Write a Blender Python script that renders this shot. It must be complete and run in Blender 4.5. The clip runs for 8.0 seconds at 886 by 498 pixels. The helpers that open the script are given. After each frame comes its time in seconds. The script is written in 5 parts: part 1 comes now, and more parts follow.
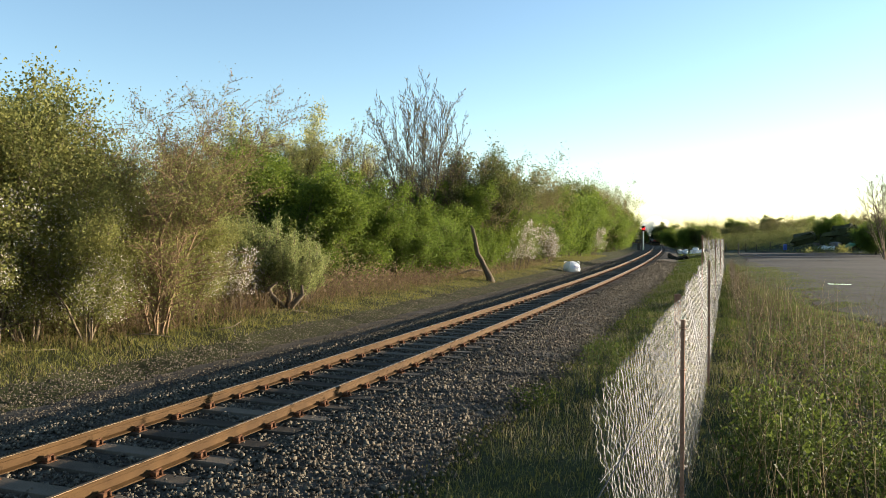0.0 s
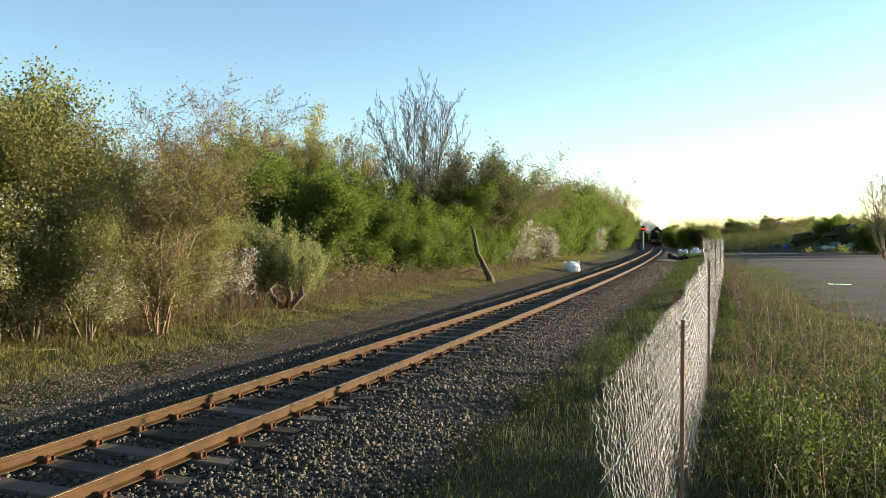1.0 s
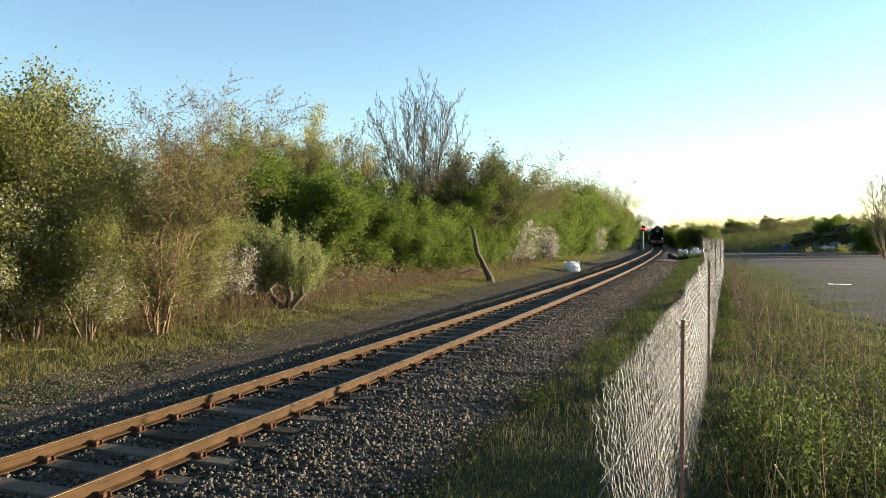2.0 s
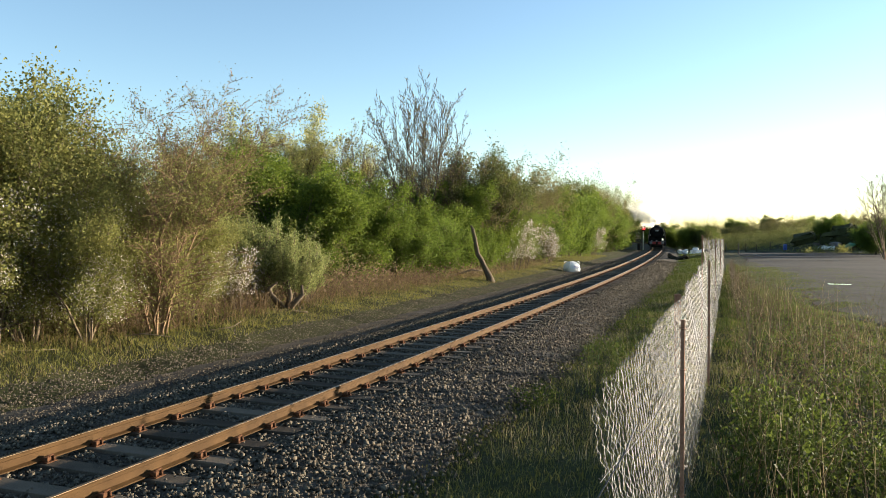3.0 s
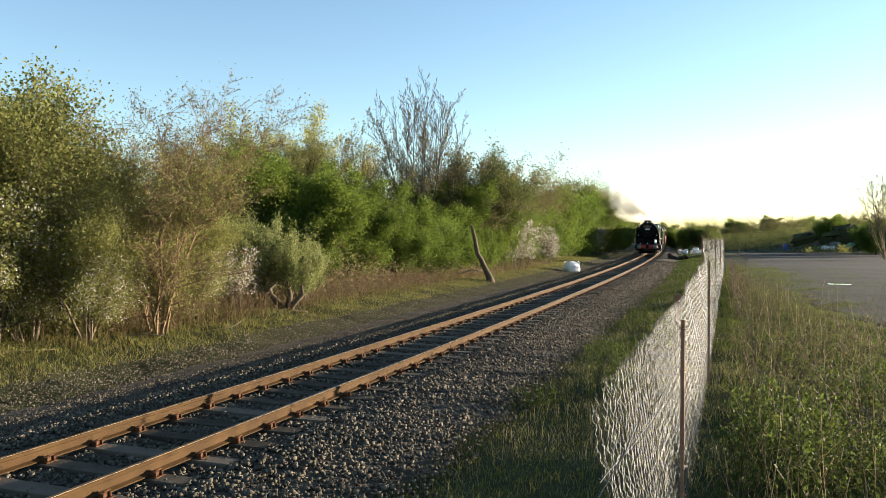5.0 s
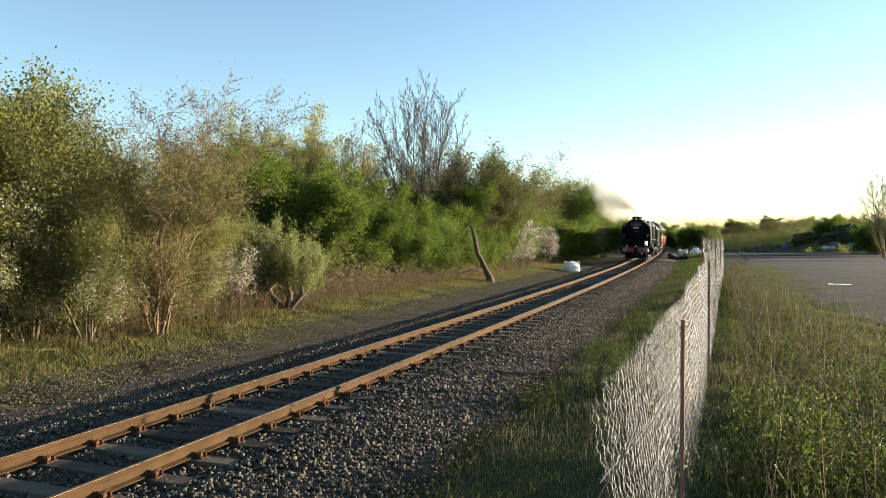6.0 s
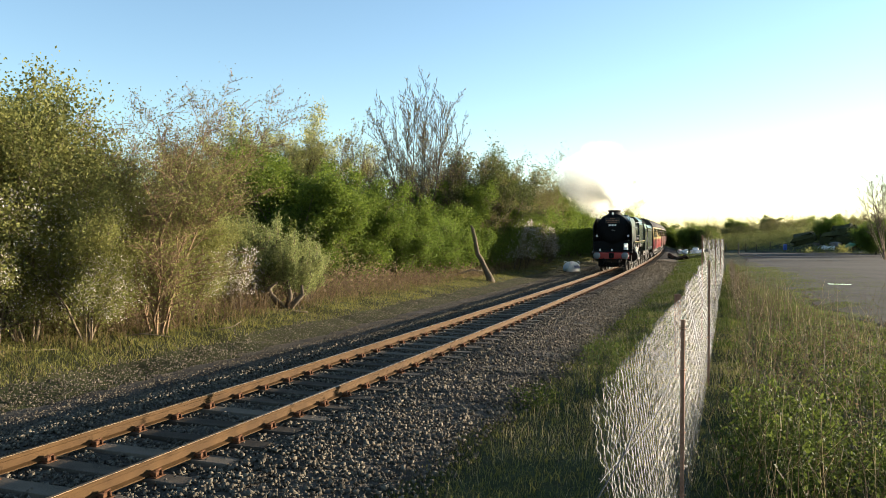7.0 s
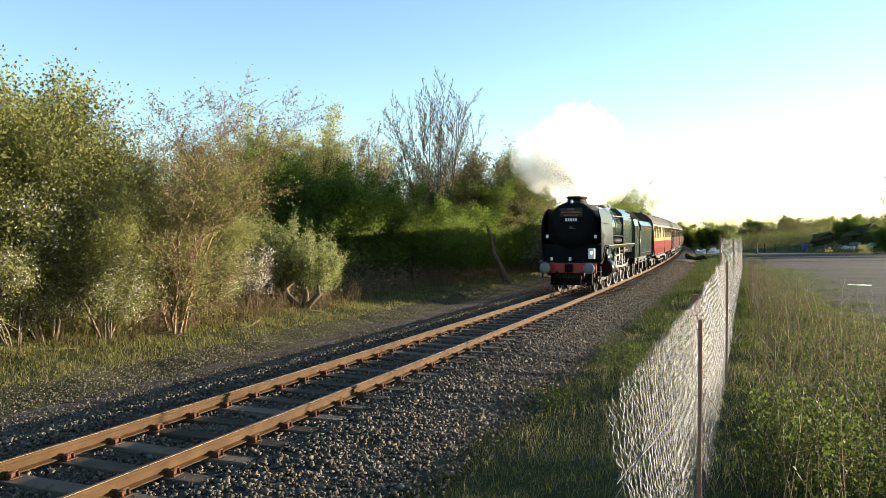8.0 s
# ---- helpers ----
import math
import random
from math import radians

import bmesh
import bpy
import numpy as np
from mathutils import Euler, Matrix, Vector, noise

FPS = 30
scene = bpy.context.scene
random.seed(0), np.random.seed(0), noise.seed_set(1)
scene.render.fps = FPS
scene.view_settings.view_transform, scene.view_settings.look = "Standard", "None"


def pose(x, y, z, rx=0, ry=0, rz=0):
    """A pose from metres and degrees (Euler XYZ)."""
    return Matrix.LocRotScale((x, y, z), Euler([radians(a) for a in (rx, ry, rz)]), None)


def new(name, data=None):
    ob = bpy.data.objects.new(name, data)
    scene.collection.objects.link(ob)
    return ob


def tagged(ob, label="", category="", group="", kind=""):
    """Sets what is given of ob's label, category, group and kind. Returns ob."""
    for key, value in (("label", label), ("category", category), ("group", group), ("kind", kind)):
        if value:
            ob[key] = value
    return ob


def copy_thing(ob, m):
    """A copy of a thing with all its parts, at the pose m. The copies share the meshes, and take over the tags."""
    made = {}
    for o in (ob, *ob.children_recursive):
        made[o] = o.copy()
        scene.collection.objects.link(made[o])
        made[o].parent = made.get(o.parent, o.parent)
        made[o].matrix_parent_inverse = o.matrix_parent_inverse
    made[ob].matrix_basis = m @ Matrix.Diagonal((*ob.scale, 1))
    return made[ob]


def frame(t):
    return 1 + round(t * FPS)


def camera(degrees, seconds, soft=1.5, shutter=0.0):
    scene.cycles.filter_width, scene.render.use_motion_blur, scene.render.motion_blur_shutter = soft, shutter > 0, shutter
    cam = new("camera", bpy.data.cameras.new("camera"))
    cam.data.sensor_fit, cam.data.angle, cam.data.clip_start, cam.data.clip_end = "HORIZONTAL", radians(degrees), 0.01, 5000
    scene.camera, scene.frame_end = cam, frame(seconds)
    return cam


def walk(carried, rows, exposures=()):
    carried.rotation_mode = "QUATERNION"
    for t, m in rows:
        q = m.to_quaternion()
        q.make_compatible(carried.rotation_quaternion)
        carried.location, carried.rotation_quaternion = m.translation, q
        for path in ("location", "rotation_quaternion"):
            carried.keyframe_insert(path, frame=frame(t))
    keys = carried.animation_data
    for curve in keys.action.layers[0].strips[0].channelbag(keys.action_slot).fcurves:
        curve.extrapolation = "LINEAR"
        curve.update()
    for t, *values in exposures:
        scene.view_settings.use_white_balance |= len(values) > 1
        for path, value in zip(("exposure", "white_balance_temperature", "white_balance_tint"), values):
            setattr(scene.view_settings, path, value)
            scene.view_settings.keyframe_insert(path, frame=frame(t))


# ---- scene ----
# the camera stands on a tripod beside the fence and begins to pan to the left at the end
cam = camera(60, 8.0, soft=0.7)
EYE = (0.0, 0.0, 2.683)
DOWN = 1.081


def facing(yaw):
    return pose(*EYE, 90 - DOWN, 0, yaw)


walk(cam, [(0.0, facing(0)), (7.5, facing(0)), (7.6, facing(0.085)), (7.7, facing(0.3)), (7.8, facing(0.58)), (7.9, facing(0.88)), (8.0, facing(1.19))],
     exposures=((0.0, 2.0, 6950, 10), (6.0, 2.0, 6950, 10), (7.0, 2.06, 6950, 10), (7.5, 2.13, 6900, 10), (8.0, 2.22, 6850, 10)))

# ---- light ----
SUN_AZ = math.atan2(0.95, 0.31)      # clockwise from +y
SUN_EL = radians(6.6)
world = bpy.data.worlds.new("world")
scene.world = world
world.use_nodes = True
wn = world.node_tree
sky = wn.nodes.new("ShaderNodeTexSky")
sky.sky_type = 'NISHITA'
sky.sun_disc = False
sky.sun_elevation = SUN_EL
sky.sun_rotation = SUN_AZ
sky.air_density, sky.dust_density, sky.ozone_density = 0.85, 0.15, 2.0
wn.links.new(sky.outputs[0], wn.nodes["Background"].inputs[0])
wn.nodes["Background"].inputs[1].default_value = 0.1
sun = new("sun", bpy.data.lights.new("sun", 'SUN'))
sun.data.energy, sun.data.angle, sun.data.color = 5.0, radians(0.6), (1.0, 0.89, 0.73)
sd = Vector((math.sin(SUN_AZ) * math.cos(SUN_EL), math.cos(SUN_AZ) * math.cos(SUN_EL), math.sin(SUN_EL)))
sun.matrix_world = Matrix.Translation(sd * 60) @ sd.to_track_quat("Z", "Y").to_matrix().to_4x4()

# ---- materials ----


def mat(name, lo, hi, scale=6.0, rough=0.8, bump=0.3, metal=0.0, fine=40.0, dist=0.02, spread=(0.3, 0.7), rnd="", spec=0.5, trans=0.0, mid=None):
    """Two colours mixed by coarse and fine noise, with relief; rnd: 'obj' or 'island' shifts it piece by piece."""
    m = bpy.data.materials.new(name)
    m.use_nodes = True
    nt = m.node_tree
    n, ln = nt.nodes, nt.links
    b = n["Principled BSDF"]
    b.inputs["Roughness"].default_value = rough
    b.inputs["Metallic"].default_value = metal
    b.inputs["Specular IOR Level"].default_value = spec
    tc = n.new("ShaderNodeTexCoord")
    a, c = n.new("ShaderNodeTexNoise"), n.new("ShaderNodeTexNoise")
    a.inputs["Scale"].default_value, c.inputs["Scale"].default_value = scale, fine
    a.inputs["Detail"].default_value, c.inputs["Detail"].default_value = 5, 4
    for t in (a, c):
        ln.new(tc.outputs["Object"], t.inputs["Vector"])
    mx = n.new("ShaderNodeMath")
    mx.operation = 'MULTIPLY_ADD'
    mx.inputs[1].default_value = 0.45
    ln.new(c.outputs["Fac"], mx.inputs[0])
    s = n.new("ShaderNodeMath")
    s.operation = 'MULTIPLY'
    s.inputs[1].default_value = 0.55
    ln.new(a.outputs["Fac"], s.inputs[0])
    ln.new(s.outputs[0], mx.inputs[2])
    fac = mx.outputs[0]
    if rnd:
        src = n.new("ShaderNodeObjectInfo" if rnd == "obj" else "ShaderNodeNewGeometry")
        r = n.new("ShaderNodeMath")
        r.operation = 'MULTIPLY_ADD'
        r.inputs[1].default_value = 0.5
        r.inputs[2].default_value = -0.25
        ln.new(src.outputs["Random" if rnd == "obj" else "Random Per Island"], r.inputs[0])
        ad = n.new("ShaderNodeMath")
        ad.operation = 'ADD'
        ln.new(fac, ad.inputs[0])
        ln.new(r.outputs[0], ad.inputs[1])
        fac = ad.outputs[0]
    ramp = n.new("ShaderNodeValToRGB")
    e = ramp.color_ramp.elements
    e[0].position, e[1].position = spread
    e[0].color, e[1].color = (*lo, 1), (*hi, 1)
    if mid:
        k = e.new((spread[0] + spread[1]) / 2)
        k.color = (*mid, 1)
    ln.new(fac, ramp.inputs[0])
    ln.new(ramp.outputs[0], b.inputs["Base Color"])
    if bump:
        bp = n.new("ShaderNodeBump")
        bp.inputs["Strength"].default_value = bump
        bp.inputs["Distance"].default_value = dist
        ln.new(c.outputs["Fac"], bp.inputs["Height"])
        ln.new(bp.outputs[0], b.inputs["Normal"])
    if trans:
        tr = n.new("ShaderNodeBsdfTranslucent")
        ln.new(ramp.outputs[0], tr.inputs["Color"])
        ms = n.new("ShaderNodeMixShader")
        ms.inputs[0].default_value = trans
        ln.new(b.outputs[0], ms.inputs[1])
        ln.new(tr.outputs[0], ms.inputs[2])
        ln.new(ms.outputs[0], n["Material Output"].inputs[0])
    return m


def glow(name, colour, strength):
    m = bpy.data.materials.new(name)
    m.use_nodes = True
    b = m.node_tree.nodes["Principled BSDF"]
    b.inputs["Base Color"].default_value = (*colour, 1)
    b.inputs["Emission Color"].default_value = (*colour, 1)
    b.inputs["Emission Strength"].default_value = strength
    return m


M_EARTH = mat("earth", (0.03, 0.025, 0.012), (0.08, 0.072, 0.03), 0.6, 0.95, 0.8, fine=18, dist=0.05, mid=(0.04, 0.043, 0.016), spec=0.1)
M_BALLAST = mat("ballast_bed", (0.033, 0.028, 0.022), (0.118, 0.1, 0.077), 1.2, 0.95, 1.0, fine=22, dist=0.05, spec=0.1)
M_STONE = mat("ballast_stone", (0.04, 0.033, 0.025), (0.165, 0.138, 0.1), 2.0, 0.9, 0.5, fine=60, dist=0.01, rnd="island", spread=(0.2, 0.8), spec=0.15)
M_RAILSIDE = mat("rail_rust", (0.032, 0.0165, 0.006), (0.08, 0.043, 0.016), 3.0, 0.75, 0.4, fine=90, dist=0.004, spec=0.1)
M_RAILTOP = mat("rail_head", (0.12, 0.08, 0.045), (0.26, 0.18, 0.11), 5.0, 0.4, 0.1, 0.6, fine=60, dist=0.002, spec=0.3)
M_SLEEPER = mat("sleeper_wood", (0.045, 0.036, 0.026), (0.13, 0.104, 0.076), 3.0, 0.9, 0.6, fine=50, dist=0.01, rnd="obj", spec=0.12)
M_CHAIR = mat("chair_rust", (0.04, 0.018, 0.01), (0.12, 0.055, 0.028), 8.0, 0.85, 0.5, fine=90, dist=0.006, spec=0.1)
M_TARMAC = mat("tarmac", (0.009, 0.0085, 0.0085), (0.05, 0.045, 0.042), 0.2, 0.95, 0.5, fine=2.2, dist=0.02, spec=0.1)
M_BARK = mat("bark", (0.06, 0.045, 0.03), (0.19, 0.15, 0.105), 3.0, 0.95, 0.6, fine=30, dist=0.02, spec=0.1)
M_TWIG = mat("twig_bark", (0.05, 0.038, 0.026), (0.14, 0.11, 0.078), 2.0, 0.95, 0.0, fine=20, spec=0.1)
M_TWIG_RED = mat("twig_reddish", (0.085, 0.052, 0.032), (0.21, 0.145, 0.088), 2.0, 0.95, 0.0, fine=20, spec=0.1)


def leaf(name, lo, hi, mid=None):
    return mat(name, lo, hi, 0.5, 0.6, 0.0, fine=3.0, rnd="island", spread=(0.2, 0.8), spec=0.1, trans=0.48, mid=mid)


M_LEAF_OLIVE = leaf("leaf_olive", (0.1, 0.106, 0.026), (0.26, 0.255, 0.085))
M_LEAF_GREEN = leaf("leaf_green", (0.05, 0.08, 0.012), (0.16, 0.21, 0.032))
M_LEAF_BRIGHT = leaf("leaf_bright", (0.065, 0.1, 0.015), (0.175, 0.235, 0.042))
M_LEAF_DARK = leaf("leaf_dark", (0.04, 0.05, 0.014), (0.115, 0.13, 0.036))
M_LEAF_PALE = leaf("leaf_pale", (0.2, 0.2, 0.07), (0.42, 0.4, 0.14))
M_LEAF_GREY = leaf("leaf_grey", (0.11, 0.13, 0.042), (0.27, 0.285, 0.11))
M_LEAF_BUD = leaf("leaf_bud", (0.09, 0.08, 0.03), (0.2, 0.18, 0.07))
M_BLOSSOM = leaf("blossom", (0.42, 0.37, 0.35), (0.75, 0.7, 0.66))
M_GRASS = leaf("grass_blade", (0.035, 0.055, 0.011), (0.12, 0.14, 0.034))
M_STRAW = leaf("straw", (0.1, 0.07, 0.032), (0.31, 0.235, 0.12))
M_WEED = leaf("weed_leaf", (0.03, 0.047, 0.009), (0.115, 0.14, 0.03))
M_BRAMBLE = leaf("dry_bramble", (0.04, 0.029, 0.016), (0.125, 0.09, 0.05))
M_BANK = leaf("bank_grass_blade", (0.08, 0.085, 0.022), (0.22, 0.2, 0.06))
M_STALK = leaf("pale_stalk", (0.15, 0.12, 0.065), (0.36, 0.3, 0.165))
M_SCRUB = leaf("dry_scrub", (0.1, 0.065, 0.04), (0.27, 0.19, 0.12))
M_GALV = mat("galvanised_wire", (0.026, 0.027, 0.028), (0.085, 0.086, 0.085), 12.0, 0.5, 0.0, 0.3, fine=70)
M_POST = mat("rusty_post", (0.12, 0.05, 0.03), (0.36, 0.2, 0.13), 6.0, 0.8, 0.3, fine=60, dist=0.004, spec=0.15)
M_BLACK = mat("black_paint", (0.003, 0.003, 0.0035), (0.009, 0.009, 0.009), 3.0, 0.28, 0.1, fine=40, dist=0.003, spec=0.13)
M_SOOT = mat("soot_black", (0.003, 0.003, 0.003), (0.008, 0.0078, 0.0075), 2.0, 0.65, 0.1, fine=30, dist=0.003, spec=0.08)
M_GREEN = mat("loco_green", (0.003, 0.009, 0.005), (0.008, 0.019, 0.0105), 1.5, 0.2, 0.03, fine=20, dist=0.002)
M_RED = mat("bufferbeam_red", (0.24, 0.009, 0.006), (0.36, 0.015, 0.01), 4.0, 0.4, 0.05, fine=40, dist=0.002)
M_BUFFER = mat("grey_paint", (0.1, 0.1, 0.1), (0.2, 0.2, 0.195), 6.0, 0.45, 0.05, fine=40, dist=0.002)
M_STEEL = mat("worn_steel", (0.04, 0.04, 0.04), (0.15, 0.146, 0.135), 6.0, 0.42, 0.1, 0.9, fine=50, dist=0.002)
M_CREAM = mat("coach_cream", (0.27, 0.18, 0.065), (0.34, 0.235, 0.085), 2.0, 0.28, 0.0, fine=20, dist=0.002, spec=0.12)
M_CRIMSON = mat("coach_crimson", (0.1, 0.006, 0.007), (0.16, 0.012, 0.012), 2.0, 0.28, 0.0, fine=20, dist=0.002, spec=0.12)
M_MAROON = mat("coach_maroon", (0.05, 0.012, 0.008), (0.075, 0.018, 0.011), 2.0, 0.28, 0.0, fine=20, dist=0.002, spec=0.12)
M_ROOF = mat("coach_roof", (0.04, 0.036, 0.032), (0.07, 0.063, 0.056), 1.5, 0.8, 0.1, fine=20, dist=0.004, spec=0.1)
M_GLASS = mat("dark_glass", (0.012, 0.014, 0.016), (0.03, 0.032, 0.034), 1.0, 0.06, 0.0, fine=5)
M_UNDER = mat("underframe_grime", (0.015, 0.013, 0.011), (0.05, 0.042, 0.034), 4.0, 0.75, 0.2, fine=40, dist=0.004, spec=0.2)
M_WHITE = mat("white_paint", (0.6, 0.6, 0.57), (0.8, 0.8, 0.77), 5.0, 0.5, 0.05, fine=40, dist=0.002)
M_STEAM = mat("steam", (0.95, 0.93, 0.87), (0.98, 0.96, 0.9), 0.5, 1.0, 0.0, fine=3, spec=0.0, trans=0.8)
M_LAMP_RED = glow("signal_red", (1.0, 0.01, 0.008), 3)
M_LAMP_WARM = glow("headlamp", (1.0, 0.86, 0.6), 1.5)
M_PLASTIC = mat("white_sack", (0.55, 0.55, 0.53), (0.78, 0.78, 0.76), 4.0, 0.6, 0.5, fine=16, dist=0.03)
M_BLUE = mat("blue_plastic", (0.02, 0.05, 0.2), (0.05, 0.1, 0.34), 4.0, 0.4, 0.1, fine=20)
M_TARP = mat("green_tarp", (0.015, 0.09, 0.05), (0.04, 0.2, 0.11), 2.0, 0.5, 0.5, fine=8, dist=0.05)
M_RUBBLE = mat("rubble", (0.06, 0.05, 0.045), (0.2, 0.17, 0.15), 1.5, 0.95, 0.8, fine=10, dist=0.05)
M_WATER = mat("puddle_water", (0.02, 0.02, 0.02), (0.03, 0.03, 0.03), 1.0, 0.03, 0.0, fine=2)

# ---- mesh helpers ----


def mesh_of(name, verts, faces, material):
    me = bpy.data.meshes.new(name)
    me.from_pydata(verts, [], faces)
    me.materials.append(material)
    return me


def np_mesh(name, verts, faces, material, smooth=False):
    """verts (n,3), faces (m,k) arrays."""
    me = bpy.data.meshes.new(name)
    verts = np.ascontiguousarray(verts, np.float32)
    faces = np.ascontiguousarray(faces, np.int32)
    me.vertices.add(len(verts))
    me.vertices.foreach_set("co", verts.ravel())
    k = faces.shape[1]
    me.loops.add(faces.size)
    me.loops.foreach_set("vertex_index", faces.ravel())
    me.polygons.add(len(faces))
    me.polygons.foreach_set("loop_start", np.arange(0, faces.size, k, dtype=np.int32))
    if smooth:
        me.polygons.foreach_set("use_smooth", np.ones(len(faces), bool))
    me.update(calc_edges=True)
    me.materials.append(material)
    return me


def part(name, data, material, parent, label="", at=None):
    """Links a bmesh or a mesh as one mesh object under a thing or a part."""
    if isinstance(data, bmesh.types.BMesh):
        me = bpy.data.meshes.new(name)
        data.to_mesh(me)
        data.free()
        me.materials.append(material)
    else:
        me = data
    ob = new(name, me)
    ob.parent = parent
    if at is not None:
        ob.matrix_basis = at
    if label:
        ob["label"] = label
    return ob


def thing(name, label, category, group="", kind="", at=None):
    ob = new(name)
    if at is not None:
        ob.matrix_basis = at
    return tagged(ob, label, category, group, kind)


def box(bm, cx, cy, cz, sx, sy, sz, bevel=0.0, m=None):
    r = bmesh.ops.create_cube(bm, size=1.0, matrix=Matrix.Translation((cx, cy, cz)) @ Matrix.Diagonal((sx, sy, sz, 1)))
    vs = r["verts"]
    if bevel:
        es = list({e for v in vs for e in v.link_edges})
        vs = list({v for f in bmesh.ops.bevel(bm, geom=es, offset=bevel, segments=2, affect='EDGES', profile=0.5)["faces"] for v in f.verts} | {v for v in vs if v.is_valid})
    if m is not None:
        bmesh.ops.transform(bm, matrix=m, verts=vs)
    return bm


def rod(bm, p, q, r0, r1=None, n=10, cap=True):
    p, q = Vector(p), Vector(q)
    r1 = r0 if r1 is None else r1
    m = Matrix.Translation((p + q) / 2) @ (q - p).to_track_quat("Z", "Y").to_matrix().to_4x4()
    r = bmesh.ops.create_cone(bm, cap_ends=cap, segments=n, radius1=r0, radius2=r1, depth=(q - p).length, matrix=m)
    for v in r["verts"]:
        for f in v.link_faces:
            f.smooth = len(f.verts) == 4
    return bm


def loft(bm, rings, cap=True, smooth=True, closed=True):
    """Skins a row of rings, each a list of as many points."""
    vs = [[bm.verts.new(p) for p in ring] for ring in rings]
    n = len(vs[0])
    for a, b in zip(vs, vs[1:]):
        for i in range(n if closed else n - 1):
            j = (i + 1) % n
            f = bm.faces.new((a[i], a[j], b[j], b[i]))
            f.smooth = smooth
    if cap and closed:
        bm.faces.new(vs[0][::-1])
        bm.faces.new(vs[-1])
    return bm


def circle(cx, cy, cz, r, n=24, axis="x", rz=None):
    rz = r if rz is None else rz
    out = []
    for i in range(n):
        a = 2 * math.pi * i / n
        c, s = r * math.cos(a), rz * math.sin(a)
        out.append({"x": (cx, cy + c, cz + s), "y": (cx + c, cy, cz + s), "z": (cx + c, cy + s, cz)}[axis])
    return out


def tubes(segs, sides=4):
    """Tapered tubes, as arrays, for rows of p0 p1 r0 r1."""
    s = np.asarray(segs, float).reshape(-1, 8)
    p0, p1, r0, r1 = s[:, 0:3], s[:, 3:6], s[:, 6], s[:, 7]
    d = p1 - p0
    d /= np.linalg.norm(d, axis=1, keepdims=True) + 1e-9
    ref = np.where(np.abs(d[:, 2:3]) > 0.9, np.array([[1.0, 0, 0]]), np.array([[0, 0, 1.0]]))
    u = np.cross(d, ref)
    u /= np.linalg.norm(u, axis=1, keepdims=True) + 1e-9
    w = np.cross(d, u)
    a = np.arange(sides) * 2 * np.pi / sides
    off = u[:, None, :] * np.cos(a)[None, :, None] + w[:, None, :] * np.sin(a)[None, :, None]
    v = np.concatenate([p0[:, None] + off * r0[:, None, None], p1[:, None] + off * r1[:, None, None]], 1).reshape(-1, 3)
    base = np.arange(len(s))[:, None] * 2 * sides
    i = np.arange(sides)
    j = (i + 1) % sides
    quad = np.stack([i, j, j + sides, i + sides], 1)
    return v, (base[:, :, None] + quad[None]).reshape(-1, 4)


def leaves(points, size, rng, long=1.6, vary=0.5, lift=0.0):
    """A small lozenge at each point, turned at random."""
    n = len(points)
    a = rng.normal(size=(n, 3))
    a[:, 2] += lift
    a /= np.linalg.norm(a, axis=1, keepdims=True) + 1e-9
    b = np.cross(a, rng.normal(size=(n, 3)))
    b /= np.linalg.norm(b, axis=1, keepdims=True) + 1e-9
    s = size * (1 - vary / 2 + vary * rng.random((n, 1)))
    v = np.stack([points - a * s * long / 2, points + b * s / 2, points + a * s * long / 2, points - b * s / 2], 1).reshape(-1, 3)
    return v, np.arange(4 * n).reshape(-1, 4)


# ---- the line of the track ----


# curvature (turn per metre) against the distance along the line
CHAIN = (0, 28, 48, 68, 88, 108, 128, 153, 178, 206, 222, 420)
CURVE = (0, -0.000147, -0.000461, -0.000811, -0.000771, -0.000486, -0.000406, -0.000925, -0.000438, 0.0001, -0.0035, -0.0045)


def lay_line():
    s = np.arange(0, 420, 0.25)
    h = 0.360 + np.cumsum(np.interp(s, CHAIN, CURVE)) * 0.25
    x, y = np.cumsum(np.sin(h)) * 0.25, np.cumsum(np.cos(h)) * 0.25
    k = int(28 / 0.25) - 1
    p = np.stack([x - x[k] - 6.20, y - y[k] + 2.0], 1)
    return p, np.concatenate([[0], np.cumsum(np.linalg.norm(np.diff(p, axis=0), axis=1))])


LINE, ARC = lay_line()
RAIL_TOP = 0.30
GAP = 0.7156
FIRST = 27.37     # the first sleeper


def on_line(s):
    """Place and heading (clockwise from +y) at s metres along the track."""
    x, y = np.interp(s, ARC, LINE[:, 0]), np.interp(s, ARC, LINE[:, 1])
    x2, y2 = np.interp(s + 0.5, ARC, LINE[:, 0]), np.interp(s + 0.5, ARC, LINE[:, 1])
    return x, y, math.atan2(x2 - x, y2 - y)


def beside(s, d):
    x, y, h = on_line(s)
    return x + d * math.cos(h), y - d * math.sin(h)


def off_line(x, y):
    """Signed distance from the track, to its right, for arrays."""
    px, py = np.asarray(x, float), np.asarray(y, float)
    yy = np.clip(py, -24, 190)
    lx = np.interp(yy, LINE[:900, 1], LINE[:900, 0])
    sl = np.interp(yy + 1, LINE[:900, 1], LINE[:900, 0]) - lx
    return (px - lx) / np.sqrt(1 + sl * sl)


def hum(x, y, s):
    return np.sin(x * s + 1.3 * np.sin(y * s * 0.7)) * np.cos(y * s * 1.1 + 0.8 * np.sin(x * s * 0.6))


